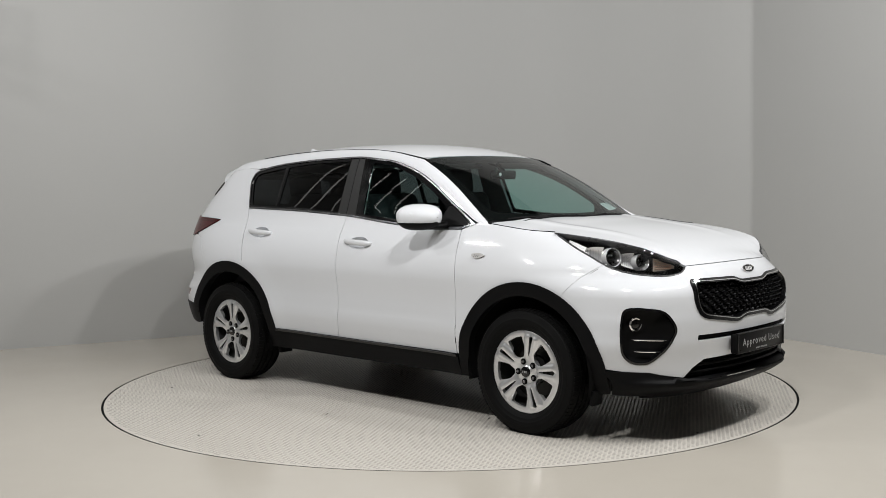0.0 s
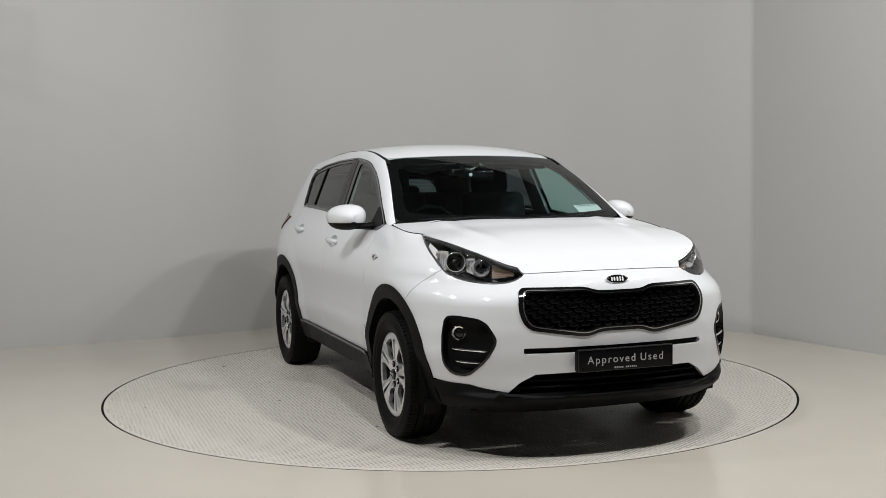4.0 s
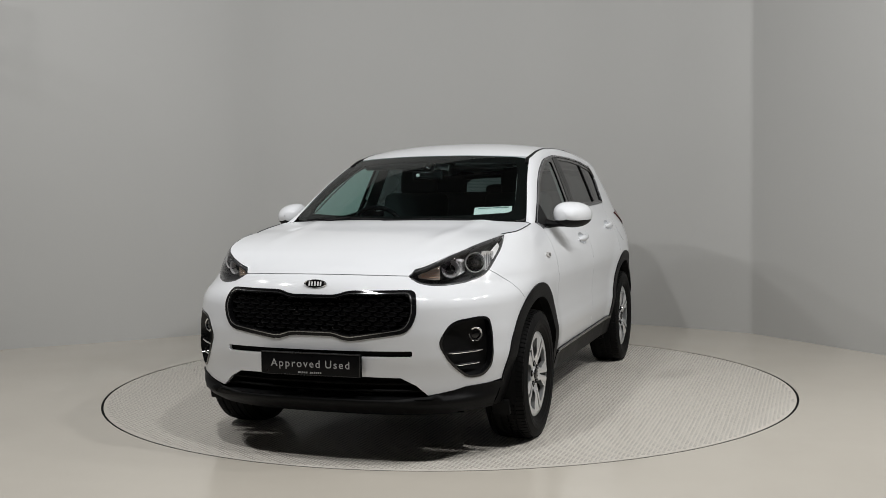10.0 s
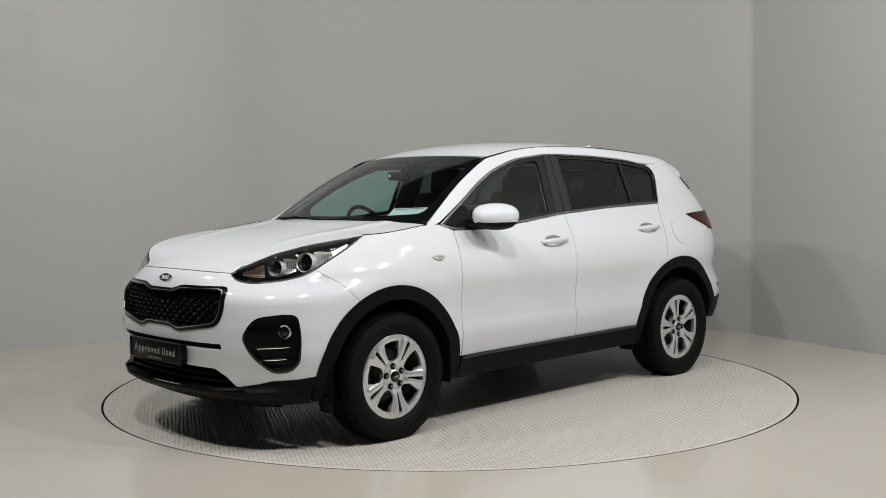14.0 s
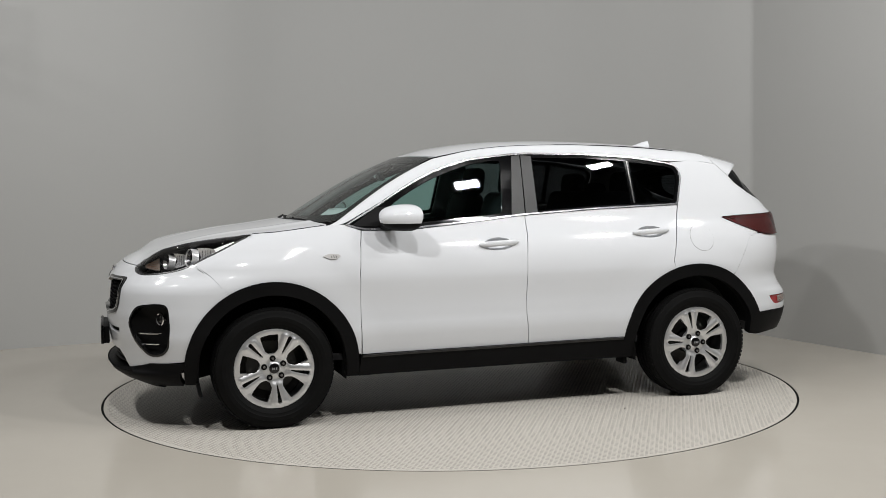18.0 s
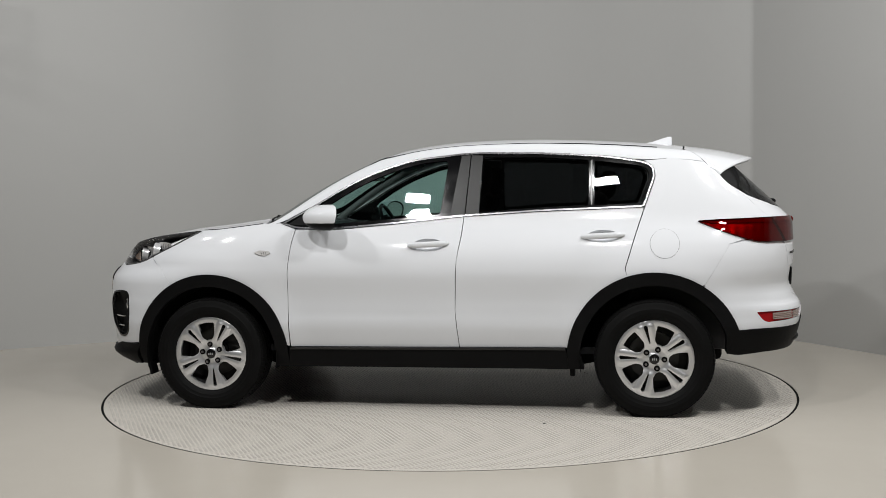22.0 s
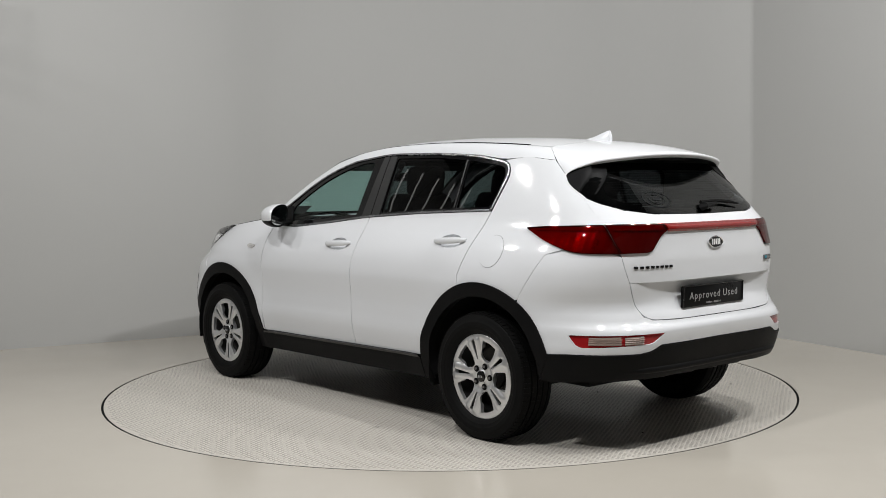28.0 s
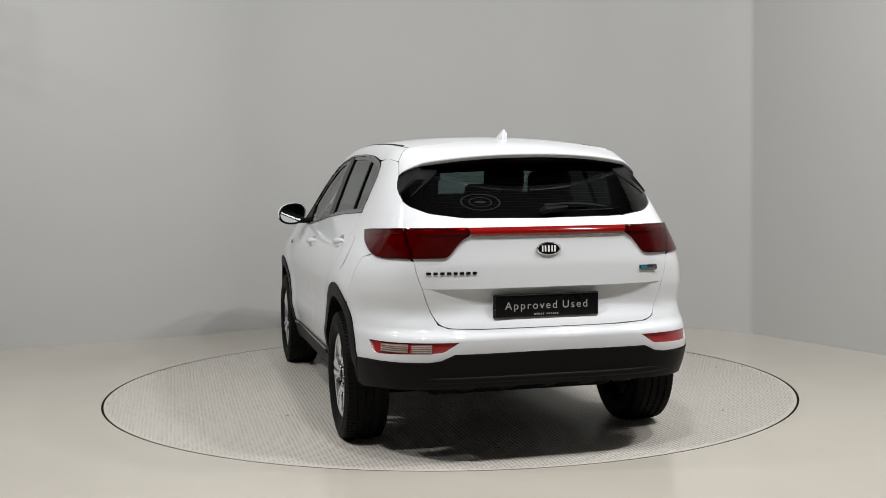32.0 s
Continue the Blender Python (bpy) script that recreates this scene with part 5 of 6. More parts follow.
def build_headlamp(car, sg):
    lamp = patch("head_lamp", lamp_rows(-0.115, sg, 0.0), LAMPBLACK, car, "head lamp with black bezel and two round reflectors", out=(1, sg, 1))
    cover = patch("lamp_cover", lamp_rows(0.010, sg, 0.004), CLEAR, lamp, "clear lamp cover", out=(1, sg, 1))
    cover.visible_shadow = False
    # bezel rim along both edges, under the cover
    up, lo = headlamp_curves()
    n = Vector((0.62, 0.62 * 1, 0.48)).normalized()
    for k, (edge, other) in enumerate(((up, lo), (lo, up))):
        rows = []
        for a, b in zip(edge, other):
            wd = (b - a).length
            q = [a, a.lerp(b, min(0.30, (0.014 if k == 0 else 0.010) / max(wd, 1e-4))), a.lerp(b, min(0.34, (0.017 if k == 0 else 0.013) / max(wd, 1e-4))) - n * 0.035]
            q[1] = q[1] + n * 0.002
            rows.append([Vector((p.x, sg * p.y, p.z)) for p in q])
        patch("lamp_bezel", rows, LAMPBLACK, lamp, "gloss black bezel", out=(1, sg, 1))
    fw = Vector((0.93, sg * 0.30, 0.16)).normalized()
    for cx, cy, cz, r in ((1.775, 0.690, 0.960, 0.052), (1.878, 0.595, 0.933, 0.045)):
        c = Vector((cx, sg * cy, cz)) + fw * (-0.012 if cx < 1.8 else 0.004)
        ring = lathe_to("reflector_ring", [(r * 0.87, 0.000), (r * 0.90, 0.007), (r * 0.95, 0.010), (r * 0.99, 0.004), (r * 1.0, -0.03)], c, fw, REFLECTOR, lamp, "chrome ring")
        lathe_to("reflector_bowl", [(0.0, -0.035), (r * 0.4, -0.03), (r * 0.66, -0.014), (r * 0.85, 0.003)], c, fw, REFLECTOR if cx > 1.8 else SATIN, ring, "bright inner bowl")
        lathe_to("projector_lens", [(0.0, 0.002), (r * 0.28, -0.002), (r * 0.48, -0.012), (r * 0.52, -0.025)], c, fw, GLOSSBLACK, ring, "dark round lens")
        # bright bowl running outwards from the ring
        rows = []
        side_way = Vector((-0.86, sg * 0.46, 0.12)).normalized()
        for i in range(7):
            t = i / 6
            p = c + side_way * (r * 0.9 + t * (0.085 if cx < 1.8 else 0.056))
            h = r * (0.92 - 0.26 * t ** 2)
            rows.append([p + Vector((0, 0, h * s)) + fw * (0.004 - 0.022 * (1 - abs(s)) - 0.015 * t) for s in (-1, -0.5, 0, 0.5, 1)])
        patch("side_reflector", rows, REFLECTOR, lamp, "bright ribbed reflector", out=fw)
        bm = bmesh.new()
        for i in range(5):
            t = 0.25 + 0.16 * i
            p = c + side_way * (r * 0.9 + t * (0.085 if cx < 1.8 else 0.056)) + fw * (-0.004 - 0.012 * t)
            h = r * (0.80 - 0.26 * t ** 2)
            tube(bm, [p - Vector((0, 0, h)), p + Vector((0, 0, h))], 0.0011, 5)
        part("reflector_rib", bm, SATIN, lamp, "fine ribs")
        if cx > 1.8:
            bm = bmesh.new()
            for a in (90, 210, 330):
                d = Vector((0, math.cos(radians(a)) * r * 0.72, math.sin(radians(a)) * r * 0.72))
                tube(bm, [c + fw * -0.004, c + fw * 0.002 + d], 0.003, 5)
            part("reflector_spoke", bm, LAMPBLACK, ring, "dark three-armed divider")
    # ribbed indicator towards the tip
    rows = []
    for i in range(9):
        t = i / 8
        p = Vector((1.931 + 0.076 * t, 0.556 - 0.084 * t, 0.918 - 0.014 * t))
        h = 0.038 * (1 - 0.80 * t ** 1.4)
        rows.append([Vector((p.x + 0.012 * (1 - abs(s)) * 0 - 0.006, sg * p.y, p.z + h * s)) for s in (-0.9, -0.45, 0.0, 0.45, 0.9)])
    patch("indicator", rows, AMBER, lamp, "amber-tinted ribbed indicator reflector", out=fw)
    bm = bmesh.new()
    for q in (-0.55, -0.2, 0.15, 0.5):
        path = []
        for i in range(5):
            t = 0.04 + 0.2 * i
            h = 0.038 * (1 - 0.80 * t ** 1.4)
            path.append(Vector((1.929 + 0.076 * t, sg * (0.556 - 0.084 * t), 0.918 - 0.014 * t + h * q)))
        tube(bm, path, 0.0016, 5)
    part("indicator_rib", bm, AMBERDARK, lamp, "brown ribs")
    # pale side light wedge at the tail, a little below the cover
    up, lo = headlamp_curves()
    rows = []
    for k in range(5, 12):
        a, b = up[k], lo[k]
        q = (k - 5) / 6
        rows.append([Vector((p.x, sg * p.y, p.z)) for p in (a.lerp(b, t) - Vector((0.010, 0.012, 0.008)) for t in (0.45 + 0.10 * q, 0.65, 0.90))])
    patch("side_light", rows, SIDELIGHT, lamp, "pale side light wedge", out=(0.3, sg, 0.5))


def build_grille(car, bumper):
    outer = y_loop(GRILLE, [0, 0.03, 0.03, 0.035, 0.08, 0.05, 0.04, 0.03, 0])

    def inset(d):
        half = [(0.0, 0.822 - d), (0.118, 0.822 - d), (0.178, 0.842 - d), (0.485 - d * 0.8, 0.842 - d), (0.506 - d, 0.75), (0.470 - d * 0.6, 0.658 + d), (0.182, 0.616 + d), (0.112, 0.640 + d), (0.0, 0.640 + d)]
        return y_loop(half, [0, 0.03, 0.03, 0.03, 0.08, 0.04, 0.04, 0.03, 0])
    frame_ = sheet("grille_frame", outer, on_shell, GLOSSBLACK, car, holes=[inset(0.016)], gap=0.02, thick=0.03, out=frontward, offset=0.004, label="gloss black grille surround")
    sheet("grille_chrome", inset(0.0075), on_shell, CHROME, frame_, holes=[inset(0.0115)], gap=0.02, thick=0.006, out=frontward, offset=0.0075, label="thin chrome line round the grille")
    sheet("grille_backing", inset(-0.004), on_shell, DARK, frame_, gap=0.04, thick=0.0, out=frontward, offset=-0.040, label="dark grille backing")
    # honeycomb of raised oval cells
    bm = bmesh.new()
    inner = [inset(0.022)]
    dy, dz = 0.060, 0.0225
    for j in range(11):
        z = 0.622 + dz * j
        for i in range(-10, 11):
            y = (i + 0.5 * (j % 2)) * dy
            s = s_of_y(y, z)
            if not inside(s, z, inner):
                continue
            x = nose(y, z) - 0.030
            ring0, ring1, ring2 = [], [], []
            for k in range(8):
                a = 2 * math.pi * (k + 0.5) / 8
                ca, sa = math.cos(a), math.sin(a)
                ring0.append(bm.verts.new((x - 0.012, y + 0.0280 * ca, z + 0.0125 * sa)))
                ring1.append(bm.verts.new((x + 0.008, y + 0.0245 * ca, z + 0.0105 * sa)))
                ring2.append(bm.verts.new((x - 0.002, y + 0.0120 * ca, z + 0.0045 * sa)))
            for k in range(8):
                q = (k + 1) % 8
                bm.faces.new((ring0[k], ring0[q], ring1[q], ring1[k]))
                bm.faces.new((ring1[k], ring1[q], ring2[q], ring2[k]))
            bm.faces.new(ring2)
    part("grille_mesh", bm, GRILLEBLACK, frame_, "black honeycomb grille insert")
    # emblem: plain oval plaque with a bright rim
    build_emblem(car, (nose(0, 0.877) + 0.004, 0.003, 0.876), (1, 0, 0.28), 0.060, 0.022)
    # lower intake with slats
    low = mirror_loop(spread([(s_of_y(y, z), z) for y, z in ((0.0, 0.45), (0.44, 0.45), (0.52, 0.40), (0.575, 0.325), (0.0, 0.325))], 0.03, False))
    intake = sheet("lower_intake", low, on_shell, DARK, car, gap=0.05, thick=0.0, out=frontward, offset=-0.055, label="dark lower air intake")
    rows = []
    for k in range(31):
        y = -0.58 + 1.16 * k / 30
        x = nose(y, 0.33)
        rows.append([(x + 0.026, y, 0.330), (x - 0.02, y, 0.335), (x - 0.07, y, 0.334)])
    patch("intake_shelf", rows, CLAD, intake, "black shelf at the foot of the intake", out=(0, 0, 1))
    for z in (0.365, 0.400):
        rows = []
        for k in range(31):
            y = -0.53 + 1.06 * k / 30
            y *= 1 - 0.8 * max(0.0, z - 0.35)
            x = nose(y, z) - 0.030
            rows.append([(x, y, z + 0.008), (x + 0.012, y, z + 0.004), (x + 0.012, y, z - 0.004), (x, y, z - 0.008)])
        patch("intake_slat", rows, CLAD, intake, out=(1, 0, 0))


def build_emblem(car, c, normal, a, b, sgn=1):
    q = Vector(normal).to_track_quat("Z", "Y").to_matrix().to_4x4()
    m = Matrix.Translation(c) @ q
    bm = bmesh.new()
    ring = [(1.0, 0.0), (1.0, 0.006), (0.93, 0.009), (0.86, 0.006)]
    loops = [[bm.verts.new(m @ Vector((a * r * math.cos(t), b * r * math.sin(t), h))) for t in (2 * math.pi * k / 36 for k in range(36))] for r, h in ring]
    for p, n in zip(loops, loops[1:]):
        for k in range(36):
            bm.faces.new((p[k], p[(k + 1) % 36], n[(k + 1) % 36], n[k]))
    rim = part("emblem", bm, CHROME, car, "oval emblem with a bright rim")
    bm = bmesh.new()
    bm.faces.new([bm.verts.new(m @ Vector((a * 0.9 * math.cos(t), b * 0.9 * math.sin(t), 0.0055))) for t in (2 * math.pi * k / 36 for k in range(36))])
    part("emblem_field", bm, GLOSSBLACK, rim, "black field")
    bm = bmesh.new()
    for u, w, lean in ((-0.50, 0.09, 0.0), (-0.27, 0.09, 0.0), (0.0, 0.10, 0.0), (0.27, 0.09, 0.0), (0.50, 0.09, 0.0)):
        box(bm, 0, 0, 0, a * w * 1.3, b * 0.95, 0.003, 0.0, None)
        for v in bm.verts[-8:]:
            p = v.co
            v.co = m @ Vector((a * u + p.x + lean * p.y * 0.5, p.y, 0.0065 + p.z))
    part("emblem_mark", bm, SIDELIGHT, rim, "bright plain bars")


def build_fog(car, sg):
    loop = fillet(nose_pts(FOG), FOG_R)
    c0 = (sum(p[0] for p in loop) / len(loop), sum(p[1] for p in loop) / len(loop))

    def inset(k):
        return [(sg * (c0[0] + (a - c0[0]) * k), c0[1] + (b - c0[1]) * k) for a, b in loop]
    bezel = sheet("fog_lamp_bezel", inset(1.0), on_shell, GLOSSBLACK, car, holes=[inset(0.92)], gap=0.02, thick=0.05, out=frontward, offset=0.002, label="black fog lamp surround")

    def bowl(u, z):
        x, y, z = shell(u, z)
        k = max(abs((abs(u) - c0[0]) / 0.13), abs((z - c0[1]) / 0.15))
        d = 0.055 * (1 - min(1.0, k) ** 2.5)
        return x - d * 0.8, y - sg * d * 0.45, z
    sheet("fog_lamp_recess", inset(0.93), bowl, CLAD, bezel, gap=0.02, thick=0.0, out=frontward, offset=-0.004, label="black recessed panel")
    fw = Vector((0.86, sg * 0.50, 0.0)).normalized()
    c = Vector((1.945, sg * 0.742, 0.626)) - fw * 0.012
    lathe_to("fog_lamp", [(0.0, 0.0), (0.020, -0.002), (0.026, -0.006), (0.027, 0.008), (0.032, 0.010), (0.037, 0.006), (0.038, -0.03)], c, fw, CHROME, bezel, "round fog lamp with chrome ring")
    lathe_to("fog_lens", [(0.0, 0.006), (0.018, 0.004), (0.026, 0.0)], c, fw, GLOSSBLACK, bezel, "dark fog lamp lens")
    for z, y0, y1 in ((0.547, 0.640, 0.775), (0.487, 0.655, 0.762)):
        bm = bmesh.new()
        path = []
        for k in range(9):
            y = y0 + (y1 - y0) * k / 8
            x = nose(y, z) - 0.022
            path.append((x, sg * y, z + 0.004 - 0.012 * (1 - k / 8) * 0.6))
        tube(bm, path, [0.002] + [0.0068] * 7 + [0.002], 8, squash=0.8)
        part("chrome_bar", bm, CHROME, bezel, "bright horizontal bar")


def text_mesh(name, body, size, m, mat, parent, label="", extrude=0.0006, spacing=1.0):
    cu = bpy.data.curves.new(name, "FONT")
    cu.body, cu.size, cu.align_x, cu.align_y, cu.extrude, cu.space_character = body, size, "CENTER", "CENTER", extrude, spacing
    tmp = new(name, cu)
    bpy.context.view_layer.update()
    me = bpy.data.meshes.new_from_object(tmp.evaluated_get(bpy.context.evaluated_depsgraph_get()))
    bpy.data.objects.remove(tmp)
    me.transform(m)
    me.materials.clear()
    me.materials.append(mat)
    ob = new(name, me)
    ob.parent = parent
    if label:
        tagged(ob, label)
    return ob


def build_plate(car, m):
    """A black show plate; local x across, y up, z outwards."""
    bm = bmesh.new()
    box(bm, 0, 0, 0, 0.532, 0.112, 0.014, 0.006)
    for v in bm.verts:
        v.co = m @ v.co
    pl = part("number_plate", bm, PLATEBLACK, car, "black show plate reading Approved Used")
    bm = bmesh.new()
    for cx, cy, sx, sy in ((0, 0.052, 0.522, 0.004), (0, -0.052, 0.522, 0.004), (-0.259, 0, 0.004, 0.100), (0.259, 0, 0.004, 0.100)):
        box(bm, cx, cy, 0.008, sx, sy, 0.005, 0.001)
    for v in bm.verts:
        v.co = m @ v.co
    part("plate_frame", bm, PLATERIM, pl, "raised dark rim")
    words = [text_mesh("plate_lettering", w, 0.0525, Matrix.Identity(4), LETTER, pl, "pale grey lettering " + w, spacing=1.28) for w in ("Approved", "Used")]
    spans = [(min(v.co.x for v in o.data.vertices), max(v.co.x for v in o.data.vertices)) for o in words]
    x = -0.002 - (sum(b - a for a, b in spans) + 0.030) / 2
    for o, (a, b) in zip(words, spans):
        o.data.transform(m @ Matrix.Translation((x - a, 0.0, 0.0085)))
        x += b - a + 0.030
    bm = bmesh.new()
    for k, w in enumerate((0.008, 0.005, 0.006, 0.005, 0.006, 0.0, 0.008, 0.005, 0.005, 0.006, 0.005, 0.005)):
        if w:
            box(bm, -0.060 + 0.0105 * k, -0.041, 0.0078, w, 0.008, 0.001)
    for v in bm.verts:
        v.co = m @ v.co
    part("small_print", bm, LETTER, pl, "row of small pale bars")


def build_mirror(car, sg):
    """Door mirror: white cap above, black foot below, glass behind."""
    def at(t, a):
        # t: 0 front tip .. 1 rear face; a: round the section
        k = (1 - (1 - t) ** 2.4) ** 0.5
        c, s = math.cos(a), math.sin(a)
        w, h = 0.103 * k, 0.074 * k * (1 - 0.05 * t) * (1.16 if s < 0 else 1.0)
        n = 2.3
        q = (abs(c) ** n + abs(s) ** n) ** (-1 / n)
        y = 0.915 + 0.010 * t + w * c * q
        z = 1.170 + h * s * q - 0.010 * (c * q) * (0.6 + 0.4 * s)
        x = 0.725 - 0.175 * t - 0.050 * (c * q) * t - 0.012 * s * q * t
        return Vector((x, sg * y, z))
    def level(t, from_, to_):
        """The angle at which the section t sinks below the cap's lower edge."""
        for k in range(61):
            a = from_ + (to_ - from_) * k / 60
            if at(t, a).z < 1.134:
                return a
        return to_
    root = None
    steps = [max(1e-7, (i / 14) ** 1.9) for i in range(15)]
    for name, mat, lab in (("door_mirror", PAINT, "white door mirror cap"), ("mirror_foot", CLAD, "black lower mirror shell")):
        rows = []
        for t in steps:
            lo_, hi_ = level(t, 0.0, radians(-90)), level(t, math.pi, radians(270))
            if mat == CLAD:
                lo_, hi_ = hi_, lo_ + 2 * math.pi
            rows.append([at(t, lo_ + (hi_ - lo_) * j / 26) for j in range(27)])
        rows.append([p.lerp(sum((q for q in rows[-1]), Vector()) / 27, 0.08) + Vector((-0.008, 0, 0)) for p in rows[-1]])
        ob = patch(name, rows, mat, root or car, lab, out=(0, 0, 1 if mat == PAINT else -1))
        root = root or ob
    ring = [at(1.0, 2 * math.pi * j / 36) for j in range(36)]
    mid = sum(ring, Vector()) / 36
    bm = bmesh.new()
    l0 = [bm.verts.new(p.lerp(mid, 0.07) + Vector((-0.008, 0, 0))) for p in ring]
    l1 = [bm.verts.new(p.lerp(mid, 0.14) + Vector((-0.002, 0, 0))) for p in ring]
    for k in range(36):
        bm.faces.new((l0[k], l0[(k + 1) % 36], l1[(k + 1) % 36], l1[k]))
    bm.faces.new(l1)
    part("mirror_housing", bm, CLAD, root, "black mirror housing")
    bm = bmesh.new()
    bm.faces.new([bm.verts.new(p.lerp(mid, 0.17) + Vector((-0.004, 0, 0))) for p in ring])
    part("mirror_glass", bm, MIRRORGLASS, root, "mirror glass")
    bm = bmesh.new()
    tube(bm, [(0.655, sg * 0.775, 1.118), (0.655, sg * 0.83, 1.112), (0.645, sg * 0.90, 1.112)], [0.040, 0.030, 0.030], 10, squash=0.6)
    part("mirror_arm", bm, CLAD, root, "black mirror arm")
    # black triangle that carries it
    tri = fillet([(0.862, 1.117), (0.60, 1.108), (0.655, 1.225), (0.70, 1.222)], 0.01)
    sheet("mirror_sail", tri, on_side(sg), CLAD, car, gap=0.05, thick=0.006, out=left_out(sg), offset=0.004, label="black mirror base triangle")


HANDLES = ((-0.020, 0.998), (-1.045, 1.043))


def handle_bowl(hx, hz):
    return [(hx + 0.092 * math.cos(2 * math.pi * k / 28), hz - 0.002 + 0.037 * math.sin(2 * math.pi * k / 28)) for k in range(28)]


def build_handle(door, sg, hx, hz):
    def bowl(x, z):
        q = ((x - hx) / 0.092) ** 2 + ((z - hz + 0.002) / 0.037) ** 2
        return x, sg * (side(x, z) - 0.040 * max(0.0, 1 - q) ** 0.7), z
    sheet("handle_recess", handle_bowl(hx, hz), bowl, PAINT, door, gap=0.012, thick=0.0, out=left_out(sg), label="hollow behind the handle")
    bm = bmesh.new()
    rows = []
    n = 18
    for k in range(n + 1):
        t = k / n
        x = hx + 0.126 - 0.252 * t
        z = hz - 0.004 + 0.012 * t
        e = min(1.0, 4.2 * min(t, 1 - t)) ** 0.5
        w = 0.0180 * (0.40 + 0.60 * e)
        y = side(x, z) + 0.003 + 0.026 * math.sin(math.pi * t) ** 0.5
        ring = []
        for j in range(10):
            a = 2 * math.pi * j / 10
            ring.append(bm.verts.new((x, sg * (y + 0.010 * math.cos(a)), z + w * math.sin(a))))
        rows.append(ring)
    for a, b in zip(rows, rows[1:]):
        for j in range(10):
            bm.faces.new((a[j], a[(j + 1) % 10], b[(j + 1) % 10], b[j]))
    bm.faces.new(rows[0]), bm.faces.new(rows[-1][::-1])
    part("door_handle", bm, PAINT, door, "white pull handle")


def build_small(car, gate, glass):
    for sg in (1, -1):
        # side repeater
        loop = fillet([(1.048, 0.953), (1.012, 0.966), (0.952, 0.961), (0.944, 0.952), (0.975, 0.934), (1.012, 0.938)], 0.008)
        lens = sheet("side_repeater", loop, on_side(sg), REPEATER, car, gap=0.02, thick=0.006, out=left_out(sg), offset=0.006, label="small clear side repeater lamp")
        bm = bmesh.new()
        for k in range(3):
            x = 0.968 + 0.014 * k
            tube(bm, [(x, sg * (side(x, 0.944) + 0.007), 0.944), (x + 0.006, sg * (side(x, 0.957) + 0.007), 0.958)], 0.0013, 5)
        part("repeater_rib", bm, DARK, lens, "dark ribs")
    # front wipers
    for y0, y1, x0 in ((-0.10, 0.54, 0.0), (-0.62, 0.02, 0.006)):
        bm = bmesh.new()
        path = []
        for k in range(13):
            y = y0 + (y1 - y0) * k / 12
            z = 1.137 + 0.010 * math.sin(math.pi * k / 12) + x0
            p = Vector(screen(y, z)) + Vector((0.010, 0, 0.006))
            path.append(p)
        tube(bm, path, [0.003] + [0.0055] * 11 + [0.003], 6, squash=1.3)
        arm = [Vector((1.075, y0 + 0.05, 1.128)), Vector((1.082, y0 + 0.12, 1.142)), path[6] + Vector((0.006, 0, 0.007))]
        tube(bm, arm, [0.012, 0.009, 0.006], 6)
        part("wiper", bm, CLAD, car, "black windscreen wiper")
    # rear wiper
    bm = bmesh.new()
    path = []
    for k in range(11):
        y = -0.01 - 0.335 * k / 10
        z = 1.240 + 0.012 * math.sin(math.pi * k / 10) - 0.012 * k / 10
        path.append(Vector((tail(y, z) - 0.022, y, z)))
    tube(bm, path, [0.009] + [0.0075] * 8 + [0.005, 0.003], 6, squash=1.3)
    part("rear_wiper_blade", bm, CLAD, glass, "grey rear wiper")
    bm = bmesh.new()
    tube(bm, [(tail(0, 1.212) - 0.005, 0.0, 1.212), (tail(0, 1.215) - 0.030, -0.005, 1.222), (tail(-0.1, 1.225) - 0.028, -0.12, 1.234)], [0.022, 0.018, 0.008], 8)
    part("rear_wiper_arm", bm, CLAD, glass, "black rear wiper arm")
    # heater lines on the rear window
    bm = bmesh.new()
    for j in range(15):
        z = 1.225 + 0.0125 * j
        path = [Vector((tail(y, z) + 0.006, y, z)) for y in (-0.52 + 1.04 * k / 16 for k in range(17))]
        tube(bm, path, 0.0008, 4, caps=False)
    part("heater_line", bm, HEATER, glass, "fine heater lines")
    # oval sticker with a ring
    bm = bmesh.new()
    for a, b, w in ((0.100, 0.040, 0.09), (0.058, 0.024, 0.12), (0.030, 0.006, 0.9)):
        loops = []
        for q in (1.0, 1 - w):
            loops.append([bm.verts.new((tail(0.30 + a * q * math.cos(t), 1.262 + b * q * math.sin(t)) - 0.003, 0.30 + a * q * math.cos(t), 1.262 + b * q * math.sin(t))) for t in (2 * math.pi * k / 40 for k in range(40))])
        for k in range(40):
            bm.faces.new((loops[0][k], loops[0][(k + 1) % 40], loops[1][(k + 1) % 40], loops[1][k]))
    part("oval_sticker", bm, STICKER, glass, "grey oval ring sticker")
    # emblem, model script as plain bars, small badge
    build_emblem(gate, (tail(0, 1.038) - 0.004, 0.008, 1.038), (-1, 0, 0.03), 0.062, 0.031)
    bm = bmesh.new()
    widths = (0.026, 0.024, 0.025, 0.025, 0.022, 0.024, 0.025, 0.024)
    y = 0.598
    for k, w in enumerate(widths):
        yc = y - w / 2
        z = 0.931
        x = tail(yc, z) - 0.003
        slope = (tail(yc - 0.01, z) - tail(yc + 0.01, z)) / -0.02
        t = pose(0, 0, 0, 0, 0, math.degrees(math.atan(-slope)))
        box(bm, x, yc, z, 0.004, w * 0.86, 0.0125, 0.001, t)
        y -= w + 0.006
    part("model_script", bm, GLOSSBLACK, gate, "dark bars of the model lettering")
    bm = bmesh.new()
